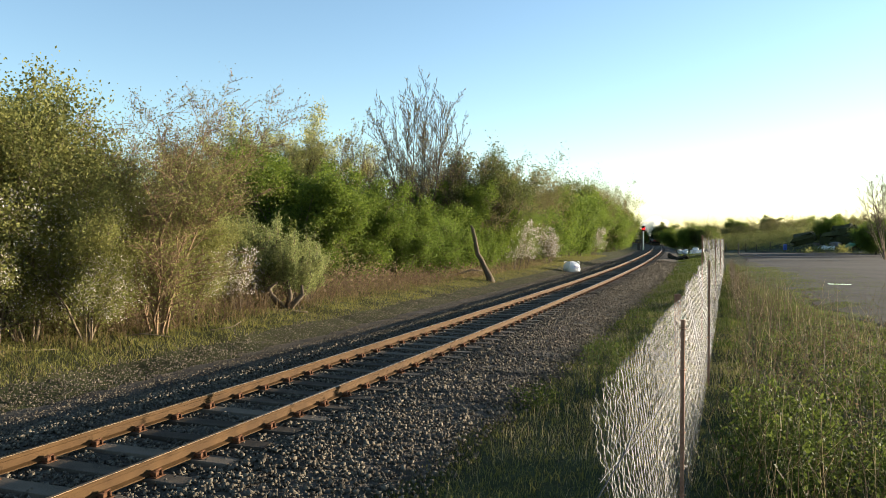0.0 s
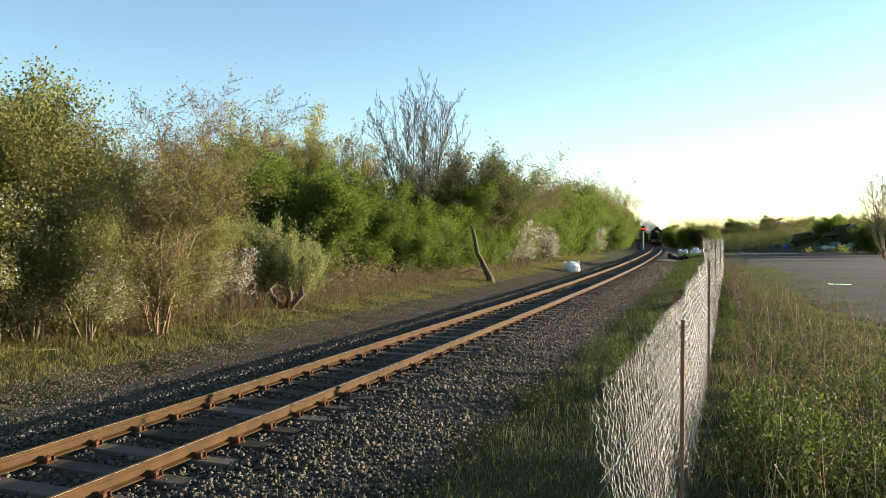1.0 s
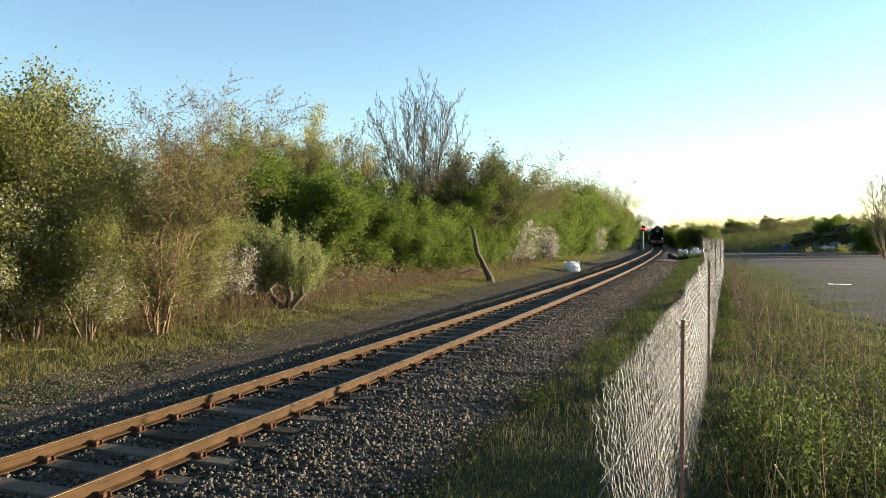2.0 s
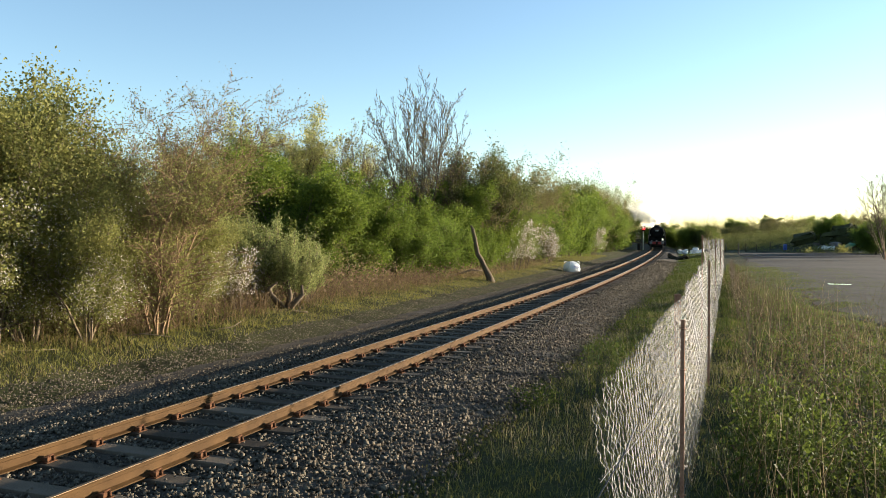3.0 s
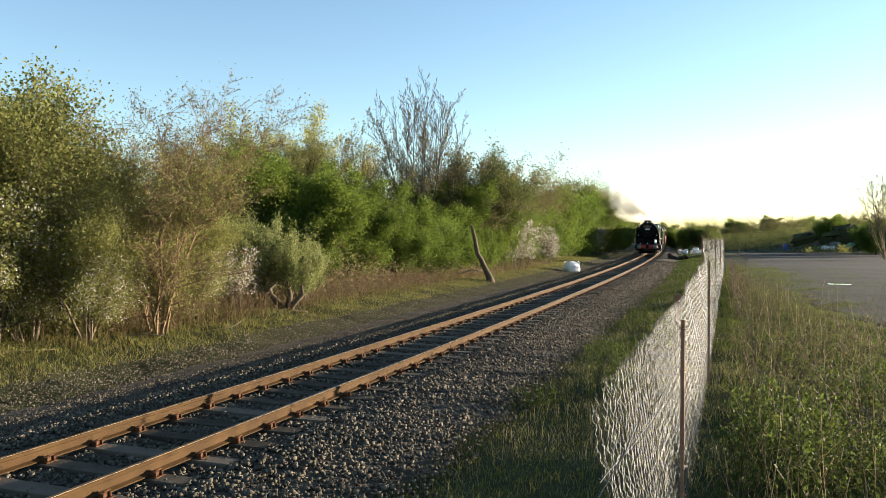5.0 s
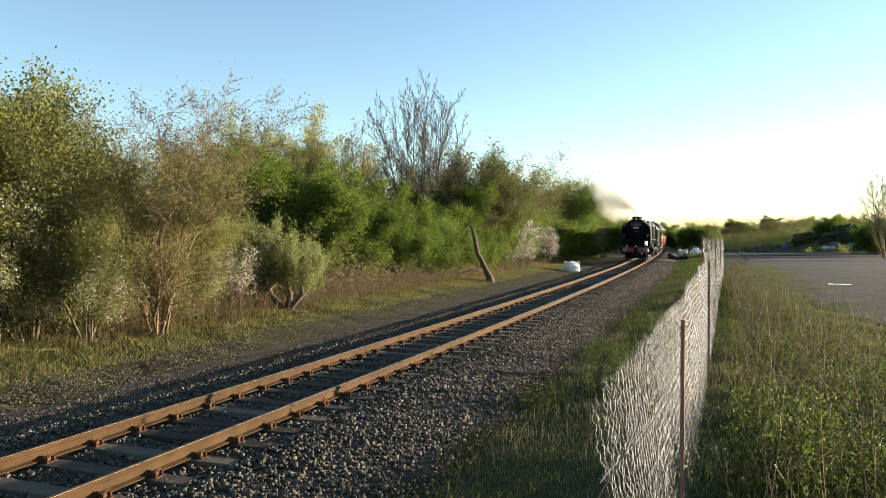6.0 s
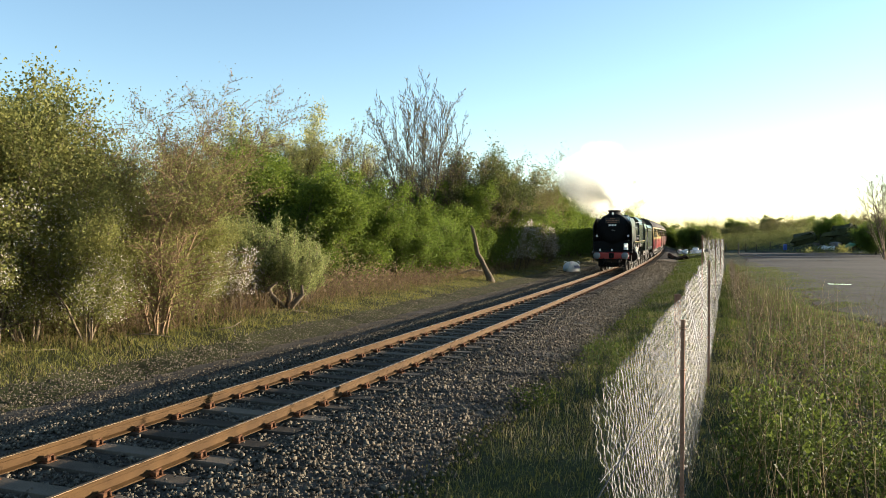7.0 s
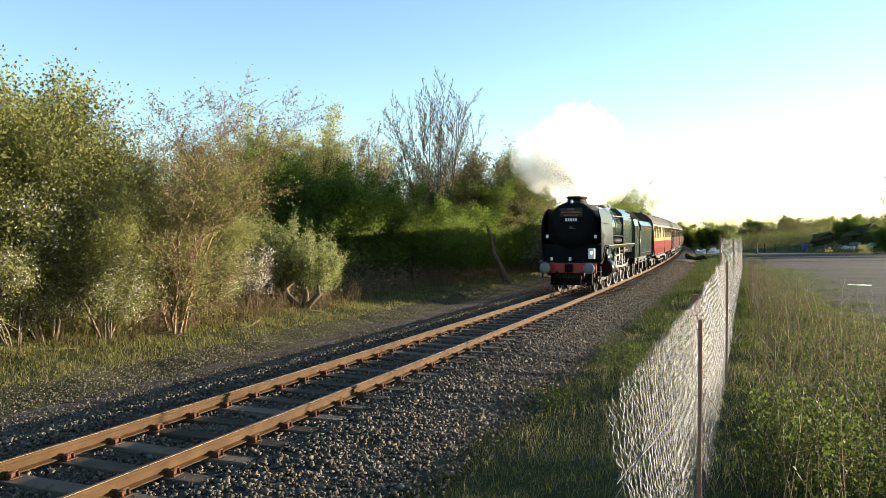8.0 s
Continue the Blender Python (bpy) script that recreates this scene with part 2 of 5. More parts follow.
def level(x, y):
    """Height of the ground."""
    d = off_line(x, y)
    z = np.interp(d, [-60, -14, -7.5, -5.6, -4.4, -3.6, -2.6, -1.75, 1.75, 3.2, 4.2, 6.0, 12, 60],
                  [0.9, 0.5, 0.34, 0.24, 0.06, -0.04, -0.08, 0.04, 0.04, -0.12, -0.06, 0.12, 0.0, 0.0])
    rough = np.clip((np.abs(d) - 3.2) / 2, 0, 1) * np.where(d > 11, 0.3, 1.0)
    z = z + rough * (0.05 * hum(x, y, 1.1) + 0.035 * hum(x + 9, y, 3.1)) + 0.012 * hum(x, y, 7.0)
    bank = np.clip((x - 24) / 14, 0, 1) * np.clip((y - 112) / 25, 0, 1) * np.clip((d - 16) / 14, 0, 1)
    return z + 2.6 * bank * (0.75 + 0.25 * hum(x, y, 0.13))


# ---- ground ----
BED_D = [-4.5, -3.2, -2.6, -1.85, -1.5, -1.3, 1.3, 1.5, 1.85, 3.2, 4.0]
BED_Z = [-0.05, 0.0, -0.01, 0.125, 0.125, 0.085, 0.085, 0.12, 0.12, -0.05, -0.08]


def grid_sheet(name, xs, ys, zfun, material, smooth=True):
    X, Y = np.meshgrid(xs, ys)
    v = np.stack([X.ravel(), Y.ravel(), zfun(X.ravel(), Y.ravel())], 1)
    nx, ny = len(xs), len(ys)
    i = (np.arange(ny - 1)[:, None] * nx + np.arange(nx - 1)[None]).ravel()
    return np_mesh(name, v, np.stack([i, i + 1, i + nx + 1, i + nx], 1), material, smooth)


def stretch(lo, hi, fine_lo, fine_hi, step, far):
    a = np.arange(fine_lo, fine_hi + step / 2, step)
    up, s, v = [], step, fine_hi
    while v < hi:
        s *= far
        v += s
        up.append(v)
    dn, s, v = [], step, fine_lo
    while v > lo:
        s *= far
        v -= s
        dn.append(v)
    return np.concatenate([dn[::-1], a, up])


ground = new("ground", grid_sheet("ground", stretch(-1500, 1500, -14, 12, 0.25, 1.1), stretch(-300, 2500, 3, 32, 0.25, 1.06), level, M_EARTH))
tagged(ground, "rough grassy earth beside the railway with dead stalks", "ground", kind="structure")


def ballast_bed():
    s = np.arange(4, 330, 0.5)
    ds = np.array([-5.0, -4.2, -3.2, -2.7, -2.3, -1.9, -1.6, -1.2, -0.6, 0, 0.6, 1.2, 1.6, 1.95, 2.4, 2.9, 3.4])
    v = []
    rng = np.random.default_rng(3)
    for a in s:
        x, y, h = on_line(a)
        dd = ds + rng.normal(0, 0.05, len(ds))
        dd[0] += rng.normal(0, 0.25)
        dd[-1] += rng.normal(0, 0.2)
        px, py = x + dd * math.cos(h), y - dd * math.sin(h)
        z = np.interp(dd, BED_D, BED_Z) + rng.normal(0, 0.012, len(ds))
        z[0] -= 0.12
        z[-1] -= 0.12
        v += list(zip(px, py, z))
    n = len(ds)
    i = (np.arange(len(s) - 1)[:, None] * n + np.arange(n - 1)[None]).ravel()
    ob = new("ballast", np_mesh("ballast", np.array(v), np.stack([i, i + 1, i + n + 1, i + n], 1), M_BALLAST, True))
    tagged(ob, "grey-brown crushed stone bed under the railway track", "ballast", kind="structure")


ballast_bed()


def loose_stones():
    """Crushed stone, denser near the standpoint."""
    rng = np.random.default_rng(11)
    n = 165000
    u = rng.random(n)
    s = 27 + 80 * u ** 2.5
    d = rng.uniform(-5.6, 3.7, n)
    keep = ~((np.abs(np.abs(d) - 0.7525) < 0.09))
    ph = ((s - FIRST) / GAP) % 1.0
    keep &= ~((np.abs(d) < 1.28) & ((ph < 0.24) | (ph > 0.76)) & (rng.random(n) > np.where(np.abs(d) > 0.92, 0.4, 0.07)))
    edge = np.clip((3.7 - d) / 0.9, 0, 1) * np.clip((d + 5.6) / 1.2, 0, 1)
    keep &= rng.random(n) < edge
    s, d = s[keep], d[keep]
    n = len(s)
    x, y = np.interp(s, ARC, LINE[:, 0]), np.interp(s, ARC, LINE[:, 1])
    h = np.arctan2(np.interp(s + 0.5, ARC, LINE[:, 0]) - x, np.interp(s + 0.5, ARC, LINE[:, 1]) - y)
    px, py = x + d * np.cos(h), y - d * np.sin(h)
    z = np.where(d < -3.3, level(px, py) + 0.01, np.interp(d, BED_D, BED_Z))
    c = np.stack([px, py, z + rng.uniform(-0.002, 0.034, n)], 1)
    r = rng.uniform(0.021, 0.04, n) * (0.9 + 0.4 * (rng.random(n) < 0.12)) * np.where(d < -2.6, 0.56, 1.0)
    a = np.arange(3) * 2.094
    base = np.concatenate([np.stack([np.cos(a), np.sin(a), 0 * a], 1), [(0, 0, 0.95), (0, 0, -0.95)]])
    f = np.array([(0, 1, 3), (1, 2, 3), (2, 0, 3), (1, 0, 4), (2, 1, 4), (0, 2, 4)])
    v = base[None] * rng.uniform(0.75, 1.25, (n, 5, 1)) + rng.normal(0, 0.24, (n, 5, 3))
    q = rng.normal(size=(n, 4))
    q /= np.linalg.norm(q, axis=1, keepdims=True)
    w, i, j, k = q.T
    R = np.stack([1 - 2 * (j * j + k * k), 2 * (i * j - k * w), 2 * (i * k + j * w), 2 * (i * j + k * w), 1 - 2 * (i * i + k * k), 2 * (j * k - i * w), 2 * (i * k - j * w), 2 * (j * k + i * w), 1 - 2 * (i * i + j * j)], 1).reshape(-1, 3, 3)
    v = np.einsum("nab,nvb->nva", R, v) * r[:, None, None] + c[:, None]
    fa = (np.arange(n)[:, None, None] * 5 + f[None]).reshape(-1, 3)
    ob = new("ballast_stones", np_mesh("ballast_stones", v.reshape(-1, 3), fa, M_STONE))
    tagged(ob, "loose crushed grey and tan ballast stones", "ballast stones", kind="stuff")


loose_stones()

# ---- car park ----


def tarmac():
    edge = [(14.0, 16.0), (12.9, 22.4), (13.9, 27.6), (15.5, 34.0), (18.0, 42.0), (22.8, 55.0), (33.0, 84.0), (43.0, 112.0), (60.0, 113.0), (85.0, 113.0), (120.0, 100.0), (130.0, 50.0), (130.0, 5.0), (60.0, -10.0), (22.0, 0.0)]
    rng = np.random.default_rng(5)
    bm = bmesh.new()
    ring = []
    for (x0, y0), (x1, y1) in zip(edge, edge[1:] + edge[:1]):
        k = max(2, int(math.hypot(x1 - x0, y1 - y0) / 1.2))
        for i in range(k):
            q = i / k
            ring.append((x0 + (x1 - x0) * q + rng.normal(0, 0.22), y0 + (y1 - y0) * q + rng.normal(0, 0.22)))
    top = [bm.verts.new((x, y, 0.05)) for x, y in ring]
    low = [bm.verts.new((50 + (x - 50) * 1.02, 50 + (y - 50) * 1.02, -0.1)) for x, y in ring]
    bm.faces.new(top)
    for i in range(len(ring)):
        j = (i + 1) % len(ring)
        bm.faces.new((low[i], low[j], top[j], top[i]))
    bmesh.ops.recalc_face_normals(bm, faces=bm.faces)
    me = bpy.data.meshes.new("yard")
    bm.to_mesh(me)
    bm.free()
    me.materials.append(M_TARMAC)
    tagged(new("pavement", me), "worn grey tarmac yard with dusty patches", "yard surface", kind="structure")


tarmac()

# ---- railway track ----


def rail_profile():
    return [(-0.07, 0.0), (0.07, 0.0), (0.07, 0.012), (0.012, 0.03), (0.010, 0.105), (0.035, 0.118), (0.036, 0.148), (0.026, 0.156), (-0.026, 0.156), (-0.036, 0.148), (-0.035, 0.118), (-0.010, 0.105), (-0.012, 0.03), (-0.07, 0.012)]


def railway():
    root = thing("railway_track", "single railway track with rusty rails on dark sleepers", "railway track", kind="structure")
    prof = rail_profile()
    for side in (-0.7525, 0.7525):
        bm = bmesh.new()
        rings = []
        for s in np.arange(2, 330, 1.0):
            x, y, h = on_line(s)
            rings.append([(x + (side + a) * math.cos(h), y - (side + a) * math.sin(h), RAIL_TOP - 0.156 + b) for a, b in prof])
        loft(bm, rings, smooth=False)
        bmesh.ops.recalc_face_normals(bm, faces=bm.faces)
        rail = part("rail", bm, M_RAILSIDE, root, "rusty brown steel rail with a worn head")
        bm = bmesh.new()
        rings = []
        for s in np.arange(2, 330, 1.0):
            x, y, h = on_line(s)
            rings.append([(x + (side + a) * math.cos(h), y - (side + a) * math.sin(h), RAIL_TOP + b) for a, b in ((-0.027, -0.001), (0.024, -0.001), (0.022, 0.003), (-0.022, 0.003))])
        loft(bm, rings, smooth=False)
        bmesh.ops.recalc_face_normals(bm, faces=bm.faces)
        part("running_surface", bm, M_RAILTOP, rail, "worn polished rail head")
    rng = random.Random(4)
    kinds = []
    for k in range(4):
        bm = bmesh.new()
        box(bm, 0, 0, -0.065, 2.6, 0.25, 0.13, 0.012)
        for v in bm.verts:
            v.co.z += rng.uniform(-0.006, 0.006)
            v.co.x += rng.uniform(-0.02, 0.02)
        me = bpy.data.meshes.new("sleeper")
        bm.to_mesh(me)
        bm.free()
        me.materials.append(M_SLEEPER)
        kinds.append(me)
    bm = bmesh.new()
    box(bm, 0, 0, 0.006, 0.34, 0.15, 0.012, 0.003)
    for sx in (-1, 1):
        box(bm, sx * 0.105, 0, 0.035, 0.05, 0.12, 0.05, 0.01)
        for sy in (-0.045, 0.045):
            rod(bm, (sx * 0.14, sy, 0.01), (sx * 0.14, sy, 0.06), 0.018, 0.013, 6)
        rod(bm, (sx * 0.06, -0.06, 0.04), (sx * 0.13, 0.05, 0.075), 0.011, None, 5)
        rod(bm, (sx * 0.13, 0.05, 0.075), (sx * 0.07, 0.065, 0.05), 0.011, None, 5)
    chair = bpy.data.meshes.new("rail_fastening")
    bm.to_mesh(chair)
    bm.free()
    chair.materials.append(M_CHAIR)
    for i in range(280):
        s = FIRST + i * GAP
        x, y, h = on_line(s)
        m = Matrix.Translation((x, y, RAIL_TOP - 0.156 - 0.012)) @ Matrix.Rotation(-h + rng.uniform(-0.012, 0.012), 4, 'Z')
        sl = part("sleeper", kinds[i % 4], None, root, at=m)
        if i < 150:
            for side in (-0.7525, 0.7525):
                part("rail_fastening", chair, None, sl, at=pose(side, 0, 0.0))


railway()

# ---- chain-link fence ----
FDIR = Vector((math.sin(radians(20.45)), math.cos(radians(20.45)), 0))
FSIDE = Vector((math.cos(radians(20.45)), -math.sin(radians(20.45)), 0))
F_FOOT = 0.22
# along the fence: how far the top leans towards the track, and its height
F_RUN = (4.75, 5.5, 6.5, 9, 12, 19.9, 20.0, 30, 62)
F_LEAN = (0.47, 0.40, 0.34, 0.27, 0.24, 0.26, 0.30, 0.24, 0.05)
F_TOP = (1.70, 1.78, 1.80, 1.86, 1.94, 2.02, 2.62, 2.55, 2.38)


def fence_top(a):
    return float(np.interp(a, F_RUN, F_TOP)) + 0.02 * math.sin(a * 2.3) + 0.012 * math.sin(a * 5.1)


def fence_at(a, z):
    """A point of the leaning netting, a metres along and z metres up."""
    up = max(0.0, (z - F_FOOT) / (fence_top(a) - F_FOOT))
    lean = float(np.interp(a, F_RUN, F_LEAN)) * up ** 0.65 + 0.03 * math.sin(a * 1.3 + 2.0 * z) * up
    p = FDIR * a + FSIDE * (-0.33 - lean)
    return Vector((p.x, p.y, z))


def fence():
    root = thing("chain_link_fence", "sagging galvanised chain-link fence on rusty posts", "fence")
    segs = []
    rng = random.Random(8)
    a0, w = 4.75, 0
    while a0 < 62:
        step = 0.044 if a0 < 21 else 0.088
        rise = step
        rows = int((fence_top(a0) - F_FOOT) / rise) - (int(rng.uniform(0, 8)) if w < 5 else 0)
        j = 0.004 if w > 14 else 0.011
        pts = []
        for r in range(rows + 1):
            shift = step if (r + w) % 2 else 0.0
            p = fence_at(a0 + shift, F_FOOT + r * rise)
            pts.append(p + Vector((rng.uniform(-j, j), rng.uniform(-j, j), rng.uniform(-j, j))) + FSIDE * (0.004 if w % 2 else -0.004))
        rad = 0.0017 if a0 < 21 else 0.0015
        for p, q in zip(pts, pts[1:]):
            segs.append((*p, *q, rad, rad))
        if a0 < 21:
            # the twisted end of each wire, bent into a hook
            t = pts[-1]
            m = t + Vector((rng.uniform(-0.012, 0.012), rng.uniform(-0.012, 0.012), 0.03))
            e = m + FDIR * rng.uniform(-0.03, 0.03) + Vector((0, 0, -0.02))
            segs.append((*t, *m, rad, rad))
            segs.append((*m, *e, rad, rad * 0.8))
        a0 += step
        w += 1
    v, f = tubes(segs, 3)
    part("mesh_netting", np_mesh("mesh_netting", v, f, M_GALV), M_GALV, root, "bent galvanised diamond wire netting")
    for z in (0.3, 1.2):
        wire = [(*fence_at(4.6 + i * 0.3, z), *fence_at(4.9 + i * 0.3, z), 0.0025, 0.0025) for i in range(190)]
        v, f = tubes(wire, 4)
        part("line_wire", np_mesh("line_wire", v, f, M_GALV), M_GALV, root)
    # torn strands curling away from the loose end
    for k in range(9):
        curls = []
        p = fence_at(4.75 + rng.uniform(0, 0.2), 1.0 + 0.08 * k)
        for i in range(5):
            q = p + FSIDE * rng.uniform(-0.03, 0.015) + FDIR * rng.uniform(-0.03, 0.02) + Vector((0, 0, rng.uniform(-0.03, 0.035)))
            curls.append((*p, *q, 0.0017, 0.0016))
            p = q
        v, f = tubes(curls, 4)
        part("torn_strand", np_mesh("torn_strand", v, f, M_GALV), M_GALV, root, "torn curling wire ends")
    loose = [Vector((0.66, 4.05, 1.0)), Vector((0.86, 4.15, 1.28)), Vector((1.02, 4.25, 1.48)), Vector((1.1, 4.35, 1.6))]
    v, f = tubes([(*p, *q, 0.0045, 0.0045) for p, q in zip(loose, loose[1:])], 5)
    part("loose_wire", np_mesh("loose_wire", v, f, M_GALV), M_GALV, root, "loose bright stay wire")
    for a, lat, top in ((7.0, -0.375, 1.94), (13.6, -0.31, 2.25), (20.0, -0.62, 2.66), (30.0, -0.46, 2.5), (42.0, -0.4, 2.4), (59.0, -0.36, 2.4)):
        bm = bmesh.new()
        h = top + 0.4
        box(bm, 0.0, 0, h / 2 - 0.4, 0.034, 0.006, h)
        box(bm, 0.014, 0.016, h / 2 - 0.4, 0.006, 0.034, h)
        for z in (0.4, 0.95, 1.5, top - 0.08):
            rod(bm, (-0.03, 0, z), (0.03, 0, z), 0.006, None, 5)
        p = FDIR * a + FSIDE * lat
        part("post", bm, M_POST, root, "rust-flaked steel fence post", Matrix.Translation((p.x, p.y, 0)) @ FDIR.to_track_quat("Y", "Z").to_matrix().to_4x4())


fence()

# ---- trees and shrubs ----


def grow(seed, height, stems=1, spread=0.35, levels=3, kids=(9, 7, 5), droop=0.0, base_r=0.12, first=0.25, ratio=0.5, angle=0.8, wander=0.12, rmin=0.006):
    """Branch rows and the points of the outer twigs."""
    rng = random.Random(seed)
    segs, twigs = [], []

    def branch(p, d, length, r, lev):
        n = 6 if lev == 0 else (4 if lev == 1 else 3)
        q = p.copy()
        dd = d.normalized()
        path = [(q.copy(), r)]
        for i in range(n):
            dd = (dd + Vector((rng.gauss(0, wander), rng.gauss(0, wander), rng.gauss(0, wander * 0.6) + (0.07 if lev else 0.03) - droop * lev * 0.1))).normalized()
            q = q + dd * (length / n)
            path.append((q.copy(), r * (1 - 0.8 * (i + 1) / n)))
        for (a, ra), (b, rb) in zip(path, path[1:]):
            segs.append((*a, *b, max(ra, rmin), max(rb, rmin * 0.8)))
        if lev >= levels - 1:
            twigs.extend((a, b) for (a, _), (b, _) in zip(path, path[1:]))
        if lev < levels:
            k = kids[min(lev, len(kids) - 1)]
            for j in range(k):
                t = first + (1 - first) * (j + rng.random()) / k if lev == 0 else 0.2 + 0.8 * (j + rng.random()) / k
                idx = min(int(t * n), n - 1)
                a, ra = path[idx]
                b, _ = path[idx + 1]
                o = a.lerp(b, t * n - idx)
                az = rng.uniform(0, 2 * math.pi)
                axis = dd.cross(Vector((math.cos(az), math.sin(az), 0.3))).normalized()
                nd = Matrix.Rotation(angle * rng.uniform(0.6, 1.25), 3, axis) @ dd
                branch(o, nd, length * ratio * rng.uniform(0.65, 1.2) * (1.15 - 0.45 * t), max(ra * 0.55, 0.006), lev + 1)

    for s in range(stems):
        az = 2 * math.pi * (2.4 * s / stems + rng.uniform(0, 0.12))
        lean = spread * rng.uniform(0.3, 1.0) if stems > 1 else 0.05
        d = Vector((math.cos(az) * lean, math.sin(az) * lean, 1))
        o = Vector((math.cos(az), math.sin(az), 0)) * (0.0 if stems == 1 else rng.uniform(0.02, 0.12 * height * spread))
        o.z = -0.15
        branch(o, d, height * (rng.uniform(0.8, 1.0) * (1 - 0.32 * lean / spread) / 0.88 if stems > 1 else 1.0), base_r * (rng.uniform(0.6, 1) if stems > 1 else 1), 0)
    return segs, twigs


def scatter(twigs, n, jitter, rng, lo=None, hi=None):
    t = np.array([(*a, *b) for a, b in twigs])
    if lo is not None:
        t = t[t[:, 2] >= lo]
    if hi is not None:
        t = t[t[:, 2] <= hi]
    k = rng.integers(0, len(t), n)
    u = rng.random((n, 1))
    p = t[k, :3] * (1 - u) + t[k, 3:] * u + rng.normal(0, jitter, (n, 3))
    p[:, 2] = np.maximum(p[:, 2], 0.03)
    return p


def plant(name, label, category, seed, twig_mat, foliage, group="woodland edge", **kw):
    """foliage: rows of part name, material, count, leaf size, jitter, lowest, highest."""
    rng = np.random.default_rng(seed)
    root = thing(name, label, category, group)
    segs, twigs = grow(seed, **kw)
    v, f = tubes(segs, 3)
    part("trunk", np_mesh("trunk", v, f, twig_mat, True), None, root, "bare branching stems")
    for nm, m, n, size, jit, lo, hi in foliage:
        v, f = leaves(scatter(twigs, n, jit, rng, lo, hi), size, rng)
        part(nm, np_mesh(nm, v, f, m), None, root)
    return root


def stand(ob, x, y, turn=0.0, size=1.0, wide=1.0):
    z = float(level(np.array([x]), np.array([y]))[0])
    return Matrix.Translation((x, y, z)) @ Matrix.Rotation(turn, 4, 'Z') @ Matrix.Diagonal((size * wide, size * wide, size, 1))


def put(ob, x, y, turn=0.0, size=1.0, wide=1.0):
    ob.matrix_basis = stand(ob, x, y, turn, size, wide)
    return ob


def again(ob, x, y, turn=0.0, size=1.0, wide=1.0, label=""):
    c = copy_thing(ob, Matrix())
    c.matrix_basis = stand(ob, x, y, turn, size, wide)
    if label:
        c["label"] = label
    return c


olive = plant("tree", "leafy olive-green young tree with scattered white blossom", "tree", 21, M_BARK, [
    ("crown", M_LEAF_OLIVE, 26000, 0.056, 0.26, 0.3, None), ("blossom", M_BLOSSOM, 3600, 0.044, 0.18, 1.0, 3.6)],
    height=6.6, stems=5, spread=0.4, levels=3, kids=(8, 6, 4), base_r=0.08, first=0.12, ratio=0.42)
wispy = plant("tree", "half-bare willow with reddish upper twigs and fine green haze", "tree", 22, M_TWIG_RED, [
    ("crown", M_LEAF_OLIVE, 19000, 0.034, 0.17, 0.3, 4.4), ("budding_twig", M_LEAF_BUD, 17000, 0.03, 0.12, 2.6, None)],
    height=6.4, stems=9, spread=0.26, levels=3, kids=(24, 10, 6), base_r=0.06, first=0.1, ratio=0.3, wander=0.13, droop=0.7, angle=0.8, rmin=0.0055)
blossom = plant("shrub", "blackthorn shrub covered in white blossom", "shrub", 23, M_TWIG, [
    ("blossom", M_BLOSSOM, 1500, 0.042, 0.07, 0.6, None), ("crown", M_LEAF_BUD, 1200, 0.045, 0.1, 0.3, None)],
    height=2.5, stems=7, spread=0.5, levels=2, kids=(9, 6), base_r=0.03, first=0.2, ratio=0.38)
sallow = plant("shrub", "grey-green sallow shrub with upright shoots", "shrub", 24, M_TWIG, [
    ("crown", M_LEAF_GREY, 12000, 0.045, 0.09, 0.3, None)],
    height=3.0, stems=18, spread=0.4, levels=2, kids=(9, 6), base_r=0.03, first=0.25, ratio=0.24, angle=0.5)
hawthorn = plant("tree", "dense fresh green hawthorn", "tree", 25, M_BARK, [
    ("crown", M_LEAF_GREEN, 38000, 0.075, 0.25, 0.1, None)],
    height=6.2, stems=7, spread=0.6, levels=3, kids=(7, 5, 3), base_r=0.09, first=0.1, ratio=0.42)
poplar = plant("tree", "tall poplar with sparse pale yellow-green new leaves", "tree", 26, M_TWIG, [
    ("crown", M_LEAF_PALE, 26000, 0.085, 0.22, 3.0, None)],
    height=12.2, stems=9, spread=0.4, levels=3, kids=(9, 7, 4), base_r=0.13, first=0.3, ratio=0.36, angle=0.6)
ash = plant("tree", "tall bare multi-stemmed ash with grey-brown twigs", "tree", 27, M_TWIG, [
    ("budding_twig", M_LEAF_BUD, 2500, 0.06, 0.06, 5.0, None)],
    height=12.2, stems=16, spread=0.34, levels=3, kids=(16, 9, 7), base_r=0.075, first=0.35, ratio=0.25, angle=0.6, wander=0.045, rmin=0.008)
elder = plant("tree", "dark leafy sallow tree with an uneven top", "tree", 28, M_BARK, [
    ("crown", M_LEAF_DARK, 26000, 0.075, 0.24, 0.3, None)],
    height=7.5, stems=6, spread=0.45, levels=3, kids=(8, 6, 4), base_r=0.09, first=0.15, ratio=0.38)
greyscrub = plant("tree", "bare grey-brown scrub tree in bud", "tree", 29, M_TWIG, [
    ("budding_twig", M_LEAF_BUD, 3500, 0.07, 0.15, 0.5, None)],
    height=8.0, stems=6, spread=0.4, levels=3, kids=(9, 7, 5), base_r=0.08, first=0.15, ratio=0.38)
fresh = plant("shrub", "bright green leafing hawthorn shrub", "shrub", 30, M_TWIG, [
    ("crown", M_LEAF_BRIGHT, 24000, 0.066, 0.22, 0.05, None)],
    height=4.2, stems=9, spread=0.6, levels=2, kids=(10, 8), base_r=0.05, first=0.12, ratio=0.42)

